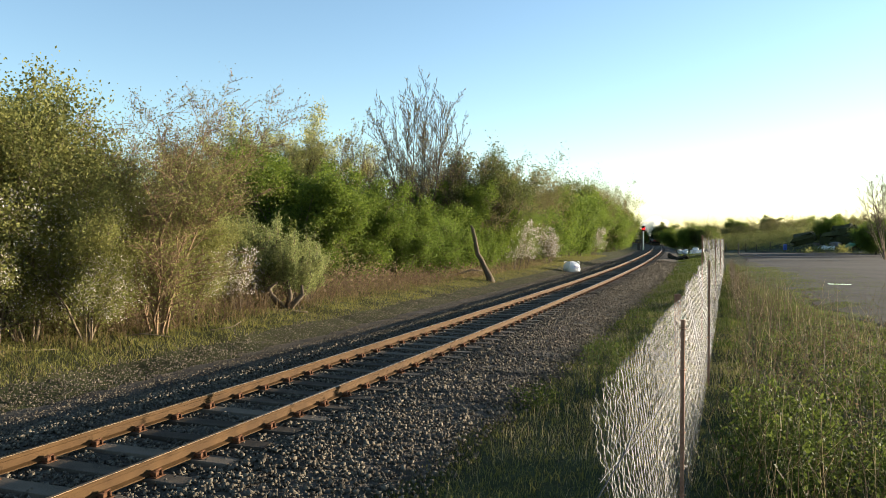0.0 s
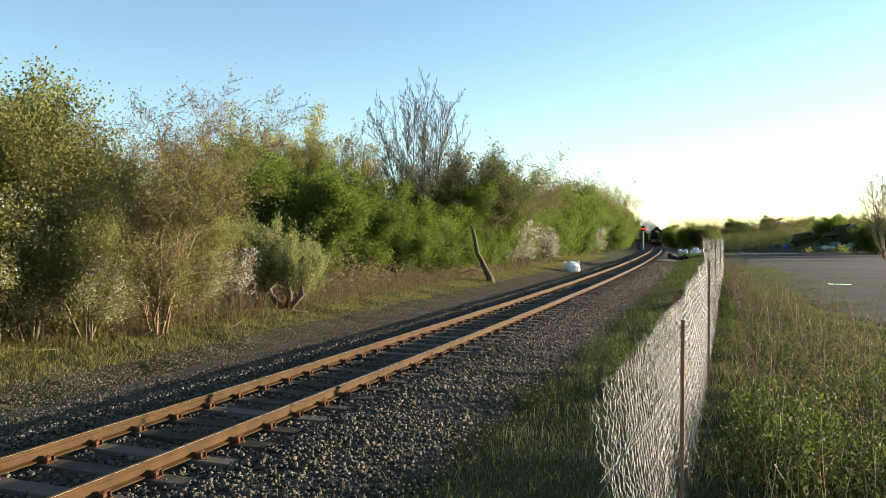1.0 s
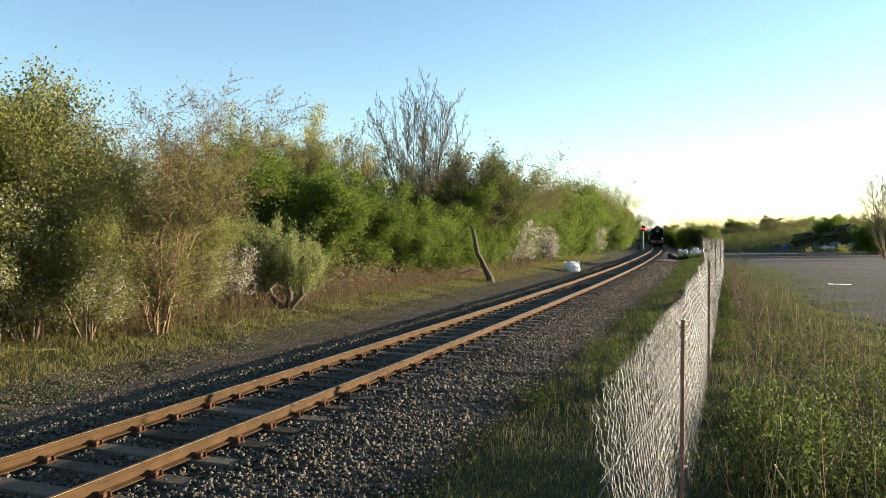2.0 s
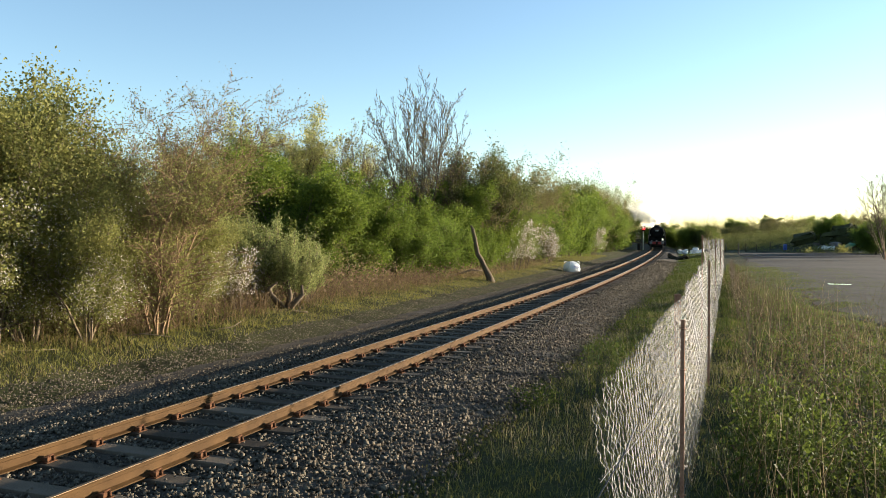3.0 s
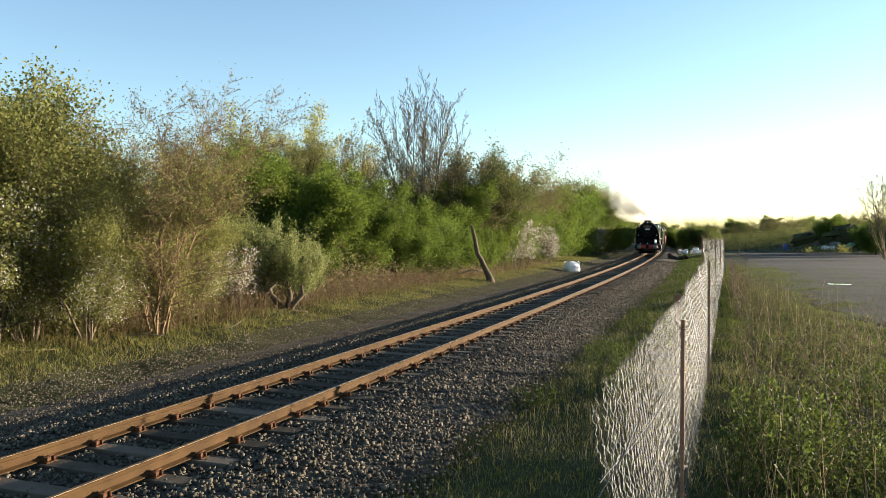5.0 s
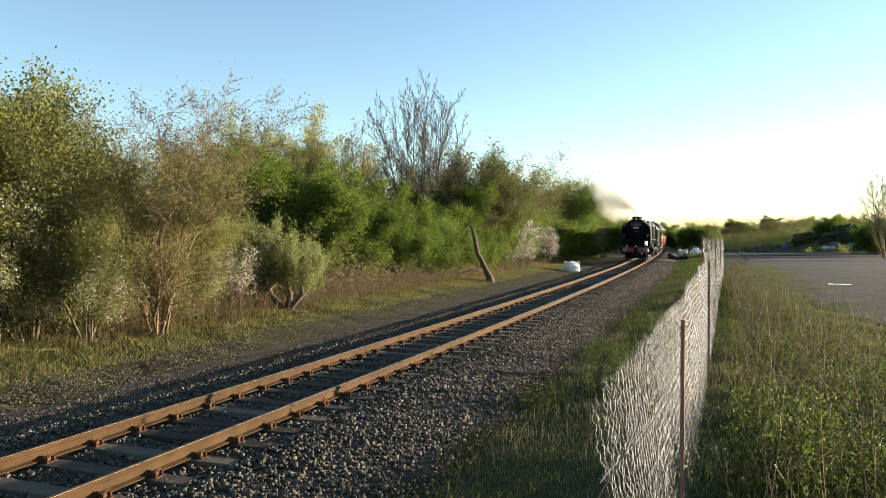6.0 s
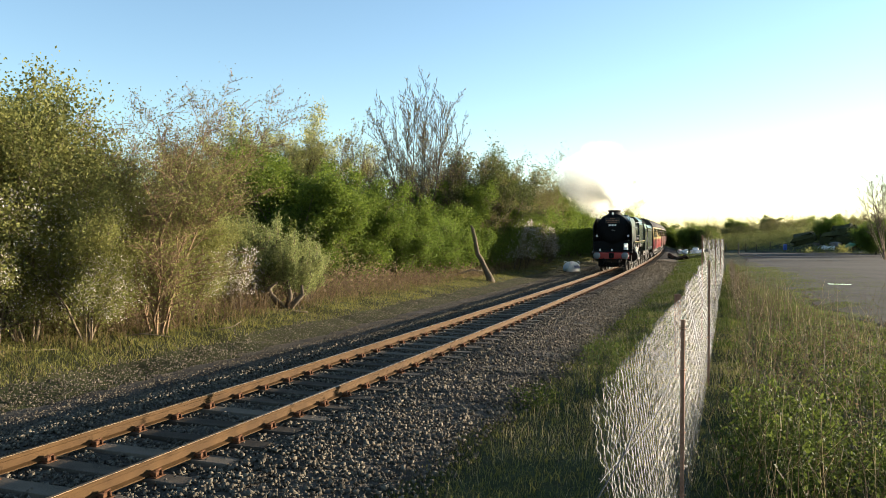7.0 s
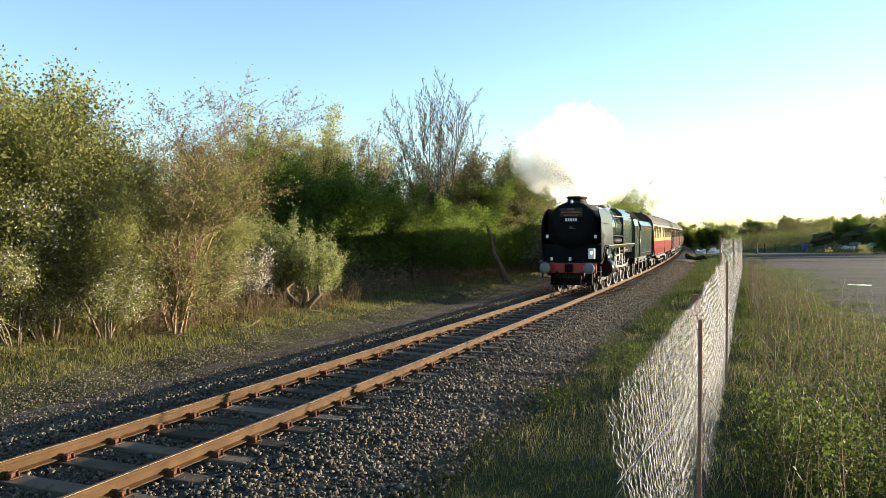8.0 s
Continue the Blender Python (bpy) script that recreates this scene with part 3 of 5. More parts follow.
hawthorn_far = plant("tree", "dense green hawthorn beyond the track", "tree", 35, M_BARK, [
    ("crown", M_LEAF_GREEN, 30000, 0.09, 0.33, 0.2, None)],
    height=6.2, stems=7, spread=0.6, levels=2, kids=(8, 6), base_r=0.09, first=0.1, ratio=0.42)
elder_far = plant("tree", "dark leafy sallow tree with gaps", "tree", 38, M_BARK, [
    ("crown", M_LEAF_DARK, 22000, 0.095, 0.3, 0.3, None)],
    height=7.5, stems=6, spread=0.45, levels=2, kids=(8, 6), base_r=0.09, first=0.15, ratio=0.38)
grey_far = plant("tree", "bare grey-brown scrub tree in bud", "tree", 39, M_TWIG, [
    ("budding_twig", M_LEAF_BUD, 8000, 0.085, 0.25, 0.5, None)],
    height=8.0, stems=7, spread=0.4, levels=2, kids=(10, 8), base_r=0.06, first=0.15, ratio=0.4)
fresh_far = plant("shrub", "bright green leafing hawthorn shrub", "shrub", 40, M_TWIG, [
    ("crown", M_LEAF_BRIGHT, 22000, 0.075, 0.25, 0.1, None)],
    height=4.2, stems=9, spread=0.6, levels=2, kids=(7, 4), base_r=0.05, first=0.12, ratio=0.42)
put(olive, -9.0, 16.6, 3.7, 0.84, 1.0)
for x, y, a, z, w in ((-10.4, 17.0, 4.5, 0.93, 1.0), (-9.0, 18.6, 4.8, 0.87, 1.0), (-11.3, 20.0, 5.7, 1.01, 1.0), (-10.7, 21.0, 4.4, 0.92, 1.0), (-8.6, 20.0, 5.5, 0.66, 1.0), (-7.2, 21.5, 0.2, 0.52, 1.0), (-7.7, 24.0, 2.8, 0.47, 1.0), (-7.8, 16.8, 5.7, 0.51, 1.0), (-9.1, 15.5, 3.9, 0.55, 1.0),):
    again(olive, x, y, a, z, w)
put(wispy, -6.8, 18.3, 5.4, 0.94, 1.0)
for x, y, a, z, w in ((-10.6, 24.0, 0.7, 0.98, 1.0),):
    again(wispy, x, y, a, z, w)
put(blossom, -6.2, 23.3, 2.8, 0.85, 0.8)
for x, y, a, z, w in ((-6.9, 24.5, 4.5, 0.74, 0.8), (4.9, 51, 1.0, 1.48, 1.0), (4.0, 50, 3.1, 1.15, 1.0), (5.8, 54, 2.1, 1.24, 1.0), (8.3, 62, 5.2, 1.33, 1.0), (9.0, 64, 0.4, 0.83, 1.0), (17.4, 88, 2.2, 1.45, 1.0), (20.3, 98, 4.0, 0.79, 1.0), (-6.3, 24.8, 0.9, 0.74, 0.8),):
    again(blossom, x, y, a, z, w)
put(sallow, -4.9, 25.2, 4.6, 0.86, 1.0)
for x, y, a, z, w in ((-5.9, 25.6, 1.0, 0.96, 1.0), (-7.6, 26.5, 4.8, 1.0, 1.0), (-4.7, 26.5, 0.8, 0.74, 1.0), (-7.3, 28.0, 3.7, 1.08, 1.0),):
    again(sallow, x, y, a, z, w)
put(hawthorn, -7.1, 36.0, 0.8, 0.95, 1.1)
for x, y, a, z, w in ((-5.3, 37.0, 0.0, 0.88, 1.0), (-4.0, 37.5, 5.2, 0.75, 1.0), (-8.9, 38.0, 1.3, 0.89, 1.0), (-2.7, 39.5, 1.3, 0.68, 1.0), (4.8, 56.0, 5.9, 0.84, 1.0), (-5.8, 35.0, 5.2, 0.64, 1.0), (2.3, 48.0, 1.7, 0.83, 1.0), (-0.1, 45.0, 5.8, 0.83, 1.0),):
    again(hawthorn, x, y, a, z, w)
put(poplar, -9.9, 50.0, 3.2, 0.87, 1.0)
for x, y, a, z, w in ((-11.7, 50.0, 4.1, 0.76, 1.0), (-8.4, 51.0, 1.2, 0.76, 1.0),):
    again(poplar, x, y, a, z, w)
put(ash, -1.5, 46.0, 5.8, 0.96, 1.0)
put(elder, 2.4, 50.0, 5.4, 1.02, 1.0)
for x, y, a, z, w in ((3.6, 52.0, 1.8, 0.87, 1.0), (1.8, 49.0, 2.2, 0.96, 1.0),):
    again(elder, x, y, a, z, w)
put(greyscrub, -3.2, 46.0, 1.0, 0.82, 1.0)
for x, y, a, z, w in ((0.2, 46.5, 0.9, 0.94, 1.0), (1.6, 48.0, 0.4, 0.91, 1.0), (-5.7, 49.0, 1.8, 1.07, 1.0), (-4.7, 50.0, 3.6, 1.05, 1.0), (-11.3, 40.0, 0.0, 0.85, 1.0), (-11.0, 36.0, 4.1, 0.72, 1.0), (-10.3, 32.0, 2.0, 0.63, 1.0), (-11.5, 44.0, 1.9, 0.91, 1.0), (-2.2, 46.0, 4.9, 0.78, 1.0), (-0.8, 46.0, 2.9, 0.82, 1.0), (-14.3, 58.0, 1.9, 0.96, 1.0), (-8.0, 56.0, 2.9, 1.14, 1.0), (-3.6, 58.0, 4.2, 0.98, 1.0), (3.7, 58.0, 0.3, 0.9, 1.0), (-16.0, 30.0, 5.9, 0.84, 1.0), (-14.5, 31.0, 0.1, 0.79, 1.0), (-12.4, 31.0, 4.5, 0.79, 1.0), (-11.9, 34.0, 5.1, 0.71, 1.0), (6.4, 62.0, 0.1, 0.75, 1.0),):
    again(greyscrub, x, y, a, z, w)
put(fresh, -3.5, 38.0, 4.7, 0.75, 1.0)
for x, y, a, z, w in ((-2.4, 38.8, 2.2, 0.82, 1.0), (-1.4, 39.8, 3.5, 0.69, 1.0), (-0.3, 40.5, 0.1, 0.73, 1.0), (1.1, 45.1, 0.3, 0.77, 1.0), (2.3, 47.7, 1.1, 0.67, 1.0), (3.8, 51.0, 5.7, 0.69, 1.0), (-4.5, 37.0, 1.2, 0.68, 1.0), (-6.0, 36.5, 4.5, 0.58, 1.0), (5.0, 54.0, 5.6, 0.84, 1.0),):
    again(fresh, x, y, a, z, w)
put(fresh_far, 7.6, 66.0, 5.7, 1.36, 1.0)
for x, y, a, z, w in ((10.4, 74.0, 2.1, 1.46, 1.0), (12.6, 79.0, 2.1, 1.52, 1.0), (14.9, 84.0, 3.1, 1.22, 1.0), (17.7, 92.0, 4.7, 1.36, 1.0), (22.7, 106.0, 0.6, 1.58, 1.0), (28.9, 124.0, 4.5, 1.1, 1.0),):
    again(fresh_far, x, y, a, z, w)
put(hawthorn_far, 9.3, 74.0, 4.8, 1.08, 1.0)
for x, y, a, z, w in ((15.0, 90.0, 5.2, 1.23, 1.0), (22.8, 110.0, 0.2, 1.16, 1.0), (29.6, 128.0, 5.7, 1.03, 1.0), (18.5, 100.0, 0.5, 1.27, 1.0),):
    again(hawthorn_far, x, y, a, z, w)
put(elder_far, 13.7, 86.0, 2.0, 1.18, 1.0)
for x, y, a, z, w in ((26.2, 118.0, 3.7, 0.97, 1.0), (31.9, 135.0, 5.5, 0.78, 1.0),):
    again(elder_far, x, y, a, z, w)
put(grey_far, 18.8, 98.0, 2.0, 1.15, 1.0)
for x, y, a, z, w in ((22.7, 108.0, 5.5, 1.22, 1.0), (26.1, 116.0, 3.3, 1.2, 1.0), (16.7, 94.0, 1.9, 1.07, 1.0), (11.8, 82.0, 1.9, 0.89, 1.0), (33.9, 142.0, 1.1, 0.65, 1.0), (6.0, 64, 1.0, 1.11, 1.0), (8.1, 68, 3.0, 1.07, 1.0),):
    again(grey_far, x, y, a, z, w)

# ---- undergrowth, grass and weeds ----


def blades(points, h, w, rng, lean=0.35):
    """Bent grass blades: five corners, three triangles each."""
    n = len(points)
    a = rng.uniform(0, 6.283, n)
    side = np.stack([np.cos(a), np.sin(a), 0 * a], 1)
    b = rng.uniform(0, 6.283, n)
    out = np.stack([np.cos(b), np.sin(b), 0 * b], 1) * (lean * rng.random((n, 1)))
    hh = (h * (0.5 + rng.random(n)))[:, None]
    up = np.array([[0, 0, 1.0]])
    mid = points + (up * 0.6 + out * 0.35) * hh
    tip = points + (up * 0.95 + out * 1.3) * hh
    v = np.stack([points - side * w, points + side * w, mid - side * w * 0.7, mid + side * w * 0.7, tip], 1).reshape(-1, 3)
    f = np.array([(0, 1, 3), (0, 3, 2), (2, 3, 4)])
    return v, (np.arange(n)[:, None, None] * 5 + f[None]).reshape(-1, 3)


def sow(name, label, category, material, n, area, h, w, seed, lean=0.35, keep=None):
    """area(u, v) gives places; keep(x, y) a chance for each."""
    rng = np.random.default_rng(seed)
    x, y = area(rng.random(n), rng.random(n))
    if keep is not None:
        k = rng.random(len(x)) < keep(x, y)
        x, y = x[k], y[k]
    p = np.stack([x, y, level(x, y) - 0.01], 1)
    v, f = blades(p, h, w, rng, lean)
    tagged(new(name, np_mesh(name, v, f, material)), label, category, kind="stuff")


def strip(s0, s1, d0, d1, power=1.8):
    """Places along the track, denser near the standpoint."""
    def area(u, v):
        s = s0 + (s1 - s0) * u ** power
        d = d0 + (d1 - d0) * v
        x, y = np.interp(s, ARC, LINE[:, 0]), np.interp(s, ARC, LINE[:, 1])
        h = np.arctan2(np.interp(s + 0.5, ARC, LINE[:, 0]) - x, np.interp(s + 0.5, ARC, LINE[:, 1]) - y)
        return x + d * np.cos(h), y - d * np.sin(h)
    return area


def fence_strip(a0, a1, l0, l1, power=1.8):
    def area(u, v):
        a = a0 + (a1 - a0) * u ** power
        lat = l0 + (l1 * np.clip((42 - a) / 26, 0.12, 1) - l0) * v
        return FDIR.x * a + FSIDE.x * lat, FDIR.y * a + FSIDE.y * lat
    return area


def patchy(scale, cut, soft=0.5):
    return lambda x, y: np.clip((hum(x, y, scale) + 0.6 * hum(x + 5, y + 3, scale * 2.3) - cut) / soft, 0.05, 1)


# between the ballast and the fence
sow("verge_grass", "short green verge grass beside the ballast", "grass", M_BANK, 95000, strip(24, 85, 3.0, 6.9, 2.0), 0.085, 0.0045, 41, 1.1)
sow("verge_straw", "pale dead grass tufts on the verge", "dead grass", M_STALK, 15000, strip(24, 70, 3.7, 6.8, 2.0), 0.22, 0.0026, 42, 0.9, patchy(1.7, 0.0))
sow("verge_weeds", "bright green weeds on the verge", "weeds", M_WEED, 34000, strip(46, 150, 3.3, 7.0, 1.2), 0.16, 0.011, 43, 0.8, patchy(1.1, -0.3))
# right of the fence
sow("rough_grass", "rough green grass beyond the fence", "grass", M_GRASS, 34000, fence_strip(4.0, 70, -0.2, 6.0), 0.13, 0.005, 44, 0.7)
sow("dead_grass", "dense pale dead grass beyond the fence", "dead grass", M_STRAW, 900, fence_strip(4.0, 40, -0.1, 4.2), 0.4, 0.0028, 45, 0.7, patchy(0.9, -0.2))
sow("yard_edge_grass", "short bright grass along the edge of the yard", "grass", M_GRASS, 60000, lambda u, v: (FDIR.x * (17 + 50 * u ** 1.3) + FSIDE.x * (0.6 + 7.5 * v), FDIR.y * (17 + 50 * u ** 1.3) + FSIDE.y * (0.6 + 7.5 * v)), 0.07, 0.007, 48, 1.1)
# left of the track
sow("bank_grass", "yellow-green grass in front of the trees", "grass", M_BANK, 80000, strip(30, 120, -10.0, -4.8, 1.6), 0.1, 0.008, 46, 1.3)
sow("bank_straw", "pale dead grass in front of the trees", "dead grass", M_STRAW, 12000, strip(30, 110, -9.5, -4.8, 1.6), 0.16, 0.005, 47, 1.5, patchy(1.2, 0.1))


def stalks(name, label, material, n, area, h, r, seed, bend_by=0.5, twigs=0, keep=None):
    rng = np.random.default_rng(seed)
    x, y = area(rng.random(n), rng.random(n))
    if keep is not None:
        k = rng.random(n) < keep(x, y)
        x, y = x[k], y[k]
        n = len(x)
    z = level(x, y)
    segs = []
    for i in range(n):
        p = np.array([x[i], y[i], z[i] - 0.02])
        hh = h * rng.uniform(0.45, 1.15)
        az = rng.uniform(0, 6.283)
        lean = np.array([math.cos(az), math.sin(az), 0]) * abs(rng.normal(0, bend_by))
        d = np.array([0, 0, 1.0])
        rad = r * rng.uniform(0.7, 1.3)
        for k in range(4):
            d = d + lean * 0.28 + rng.normal(0, 0.05, 3)
            d = d / np.linalg.norm(d)
            q = p + d * hh / 4
            segs.append((*p, *q, rad * (1 - k * 0.2), rad * (0.8 - k * 0.2)))
            if twigs and k >= 2:
                for _ in range(twigs):
                    e = d + rng.normal(0, 0.5, 3)
                    segs.append((*q, *(q + e * hh * 0.09), rad * 0.5, rad * 0.25))
            p = q
    v, f = tubes(segs, 3)
    tagged(new(name, np_mesh(name, v, f, material)), label, "dead stalks", kind="stuff")


stalks("dry_stalks", "tall dry pale stalks leaning every way", M_STALK, 190, fence_strip(4.6, 34, 0.1, 4.4, 1.4), 1.3, 0.0052, 51, 0.6, 1)
stalks("brown_stalks", "tall brown dead weed stems", M_BRAMBLE, 850, fence_strip(4.6, 40, 0.1, 4.4, 1.4), 1.3, 0.0045, 52, 0.2, 2)
stalks("fallen_stalks", "fallen pale stalks lying across the weeds", M_STALK, 300, fence_strip(4.6, 20, 0.1, 3.6, 1.3), 1.1, 0.0048, 53, 1.6)
stalks("scrub_stalks", "brown dead bramble stems before the wood", M_SCRUB, 6000, strip(42, 88, -10.5, -6.2, 1.1), 0.85, 0.007, 54, 0.9, 1, patchy(0.8, 0.0))
stalks("scrub_stalks", "brown dead stems at the foot of the trees", M_SCRUB, 1600, strip(30, 60, -12.0, -7.0, 1.1), 0.8, 0.006, 55, 0.9, 1, patchy(1.0, -0.1))
stalks("scrub_straw", "pale dead stems at the foot of the trees", M_STRAW, 4200, strip(40, 88, -10.0, -6.0, 1.1), 0.7, 0.006, 56, 0.8)


def weed_clumps():
    """Nettles and docks: stems with leaves, each clump a thing."""
    rng = np.random.default_rng(61)
    for a, lat, h, n in ((7.6, 0.6, 0.9, 700), (8.4, 0.5, 0.95, 700), (9.2, 0.4, 1.0, 700), (10.4, 0.5, 0.9, 620), (8.8, 1.0, 0.9, 620), (8.0, 1.5, 0.7, 500), (8.6, 1.4, 0.75, 420), (9.8, 0.8, 0.7, 420), (12.8, 2.0, 0.7, 400), (8.0, 0.9, 0.8, 420), (9.2, 1.9, 0.75, 420), (11.5, 1.2, 0.8, 400), (10.5, 3.2, 0.6, 340), (14.5, 2.4, 0.7, 360), (13.0, -1.7, 0.75, 420), (15.5, -2.2, 0.8, 420), (18.0, -1.5, 0.85, 420), (12.0, -2.8, 0.4, 260)):
        x, y = FDIR.x * a + FSIDE.x * lat, FDIR.y * a + FSIDE.y * lat
        z = float(level(np.array([x]), np.array([y]))[0])
        root = thing("weed_clump", "leafy green weeds growing by the fence", "weeds", "weeds by the fence", at=Matrix.Translation((x, y, z)))
        segs, pts = [], []
        for i in range(16):
            o = np.array([rng.normal(0, 0.22), rng.normal(0, 0.22), 0])
            t = o + np.array([rng.normal(0, 0.12), rng.normal(0, 0.12), h * rng.uniform(0.5, 1.0)])
            segs.append((*o, *t, 0.006, 0.003))
            u = rng.random((n // 10, 1)) ** 0.7
            pts.append(o + (t - o) * u + rng.normal(0, 0.06, (n // 10, 3)))
        v, f = tubes(segs, 4)
        tagged(part("stem", np_mesh("stem", v, f, M_WEED), None, root), kind="stuff")
        p = np.concatenate(pts)
        p[:, 2] = np.maximum(p[:, 2], 0.02)
        v, f = leaves(p, 0.028, rng, 1.5, 0.6)
        part("foliage", np_mesh("foliage", v, f, M_WEED), None, root)


weed_clumps()


def thicket(name, label, material, n, area, top, size, seed, wide=0.42):
    """Leafy undergrowth between the trunks."""
    rng = np.random.default_rng(seed)
    k = n // 60
    x, y = area(rng.random(k), rng.random(k))
    z = level(x, y)
    c = np.stack([x, y, z + rng.random(k) ** 1.3 * top], 1)
    p = np.repeat(c, 60, 0) + rng.normal(0, 1, (k * 60, 3)) * np.array([wide, wide, wide * 0.7])
    p[:, 2] = np.maximum(p[:, 2], np.repeat(z, 60) + 0.04)
    v, f = leaves(p, size, rng, 1.5, 0.6)
    tagged(new(name, np_mesh(name, v, f, material)), label, "undergrowth", kind="stuff")


thicket("undergrowth", "dark leafy undergrowth in the wood", M_LEAF_DARK, 30000, strip(30, 75, -17, -9.5, 1.1), 2.6, 0.1, 71)
thicket("undergrowth", "dry brown bramble leaves before the wood", M_SCRUB, 14000, strip(42, 80, -10.5, -6.8, 1.0), 0.6, 0.06, 75)
thicket("undergrowth", "olive undergrowth along the trees", M_LEAF_OLIVE, 16000, strip(29, 56, -12.5, -7.6, 1.1), 2.0, 0.045, 72)
thicket("undergrowth", "green undergrowth along the wood", M_LEAF_GREEN, 26000, strip(60, 150, -16, -8.5, 1.0), 2.4, 0.13, 73)
thicket("undergrowth", "budding brown undergrowth", M_LEAF_BUD, 16000, strip(34, 80, -13, -8.0, 1.0), 1.6, 0.07, 74)

thicket("fence_scrub", "tangled brown and green scrub behind the fence", M_BRAMBLE, 14000, fence_strip(7.0, 46, 0.3, 4.4, 1.0), 0.5, 0.028, 76, 0.3)
thicket("fence_scrub", "low green scrub behind the fence", M_WEED, 24000, fence_strip(5.0, 40, 0.3, 4.4, 1.4), 0.3, 0.032, 77, 0.25)
stalks("far_stalks", "brown dead stalks along the fence", M_BRAMBLE, 500, fence_strip(24, 62, 0.2, 1.6, 1.0), 0.9, 0.008, 57, 0.4, 1)

# ---- the far side: bank, hedges and single trees ----
for px, dist, kind, size in ((1195, 128, "h", 0.62), (1215, 122, "h", 0.66), (1238, 120, "e", 0.56), (1262, 135, "h", 0.62), (1290, 150, "e", 0.62), (1318, 150, "g", 0.55), (1340, 148, "g", 0.6),
                             (1362, 150, "g", 0.6), (1384, 146, "g", 0.62), (1408, 146, "g", 0.58), (1430, 148, "h", 0.55), (1456, 112, "h", 0.72), (1488, 140, "h", 0.58), (1512, 132, "g", 0.6),
                             (1540, 120, "h", 0.6), (1566, 105, "e", 0.55), (1590, 95, "h", 0.6), (1620, 90, "h", 0.7), (1178, 150, "e", 0.75), (1160, 170, "h", 0.9), (1250, 175, "e", 0.8), (1310, 185, "h", 0.85), (1365, 190, "e", 0.8), (1420, 185, "h", 0.8), (1475, 180, "e", 0.8), (1530, 170, "h", 0.8)):
    src = {"h": hawthorn_far, "e": elder_far, "g": grey_far}[kind]
    dist *= 1.15
    again(src, (px - 784) / 1358 * dist, dist, px * 0.37, size, 1.5)
again(ash, 46.4, 80.0, 2.2, 0.78, 1.2)
for x, y, a, z in ((54.6, 92.0, 1.0, 0.7), (56.4, 100.0, 2.0, 0.65)):
    again(hawthorn_far, x, y, a, z, 1.3)
thicket("hedge", "dark scrub along the far bank", M_LEAF_OLIVE, 60000, lambda u, v: (46 + 78 * u, 132 + 26 * v - 30 * u), 2.4, 0.13, 81, 0.8)
thicket("hedge", "green and brown hedge along the far bank", M_LEAF_DARK, 90000, lambda u, v: (52 + 90 * u, 160 + 30 * v - 30 * u), 3.4, 0.12, 83, 0.9)
thicket("hedge", "hazy far woodland along the horizon", M_LEAF_DARK, 110000, lambda u, v: (40 + 190 * u, 240 + 40 * v - 60 * u), 5.0, 0.17, 84, 1.3)
thicket("hedge", "yellowish gorse and grass on the far bank", M_LEAF_OLIVE, 9000, lambda u, v: (50 + 60 * u, 108 + 14 * v - 22 * u), 0.8, 0.14, 82)

# ---- small things ----


def rest(x, y):
    return float(level(np.array([x]), np.array([y]))[0])


def bulk_bag(x, y):
    root = thing("bulk_bag", "full white woven builder's bulk bag beside the track", "bag", at=Matrix.Translation((x, y, rest(x, y) - 0.02)) @ Matrix.Rotation(0.4, 4, 'Z') @ Matrix.Scale(0.92, 4))
    rng = random.Random(3)
    bm = bmesh.new()
    n = 28
    rings = []
    for z, w in ((0, 0.5), (0.05, 0.56), (0.3, 0.6), (0.55, 0.54), (0.72, 0.42), (0.82, 0.28), (0.84, 0.12)):
        ring = []
        for i in range(n):
            a = 2 * math.pi * i / n
            k = (abs(math.cos(a)) ** 4 + abs(math.sin(a)) ** 4) ** -0.25
            ring.append((w * k * math.cos(a) * rng.uniform(0.95, 1.04), w * k * math.sin(a) * rng.uniform(0.95, 1.04), z + rng.uniform(-0.02, 0.02)))
        rings.append(ring)
    loft(bm, rings)
    bmesh.ops.recalc_face_normals(bm, faces=bm.faces)
    part("sack", bm, M_PLASTIC, root)
    for sx in (-1, 1):
        for sy in (-1, 1):
            bm = bmesh.new()
            rod(bm, (sx * 0.46, sy * 0.46, 0.7), (sx * 0.38, sy * 0.38, 0.86), 0.03, None, 6)
            rod(bm, (sx * 0.38, sy * 0.38, 0.86), (sx * 0.24, sy * 0.42, 0.82), 0.03, None, 6)
            part("lifting_loop", bm, M_PLASTIC, root)
    for z in (0.36, 0.5):
        bm = bmesh.new()
        box(bm, 0.1, -0.615, z, 0.6, 0.012, 0.07)
        part("printed_bar", bm, M_BLUE, root)


bulk_bag(9.4, 56.0)


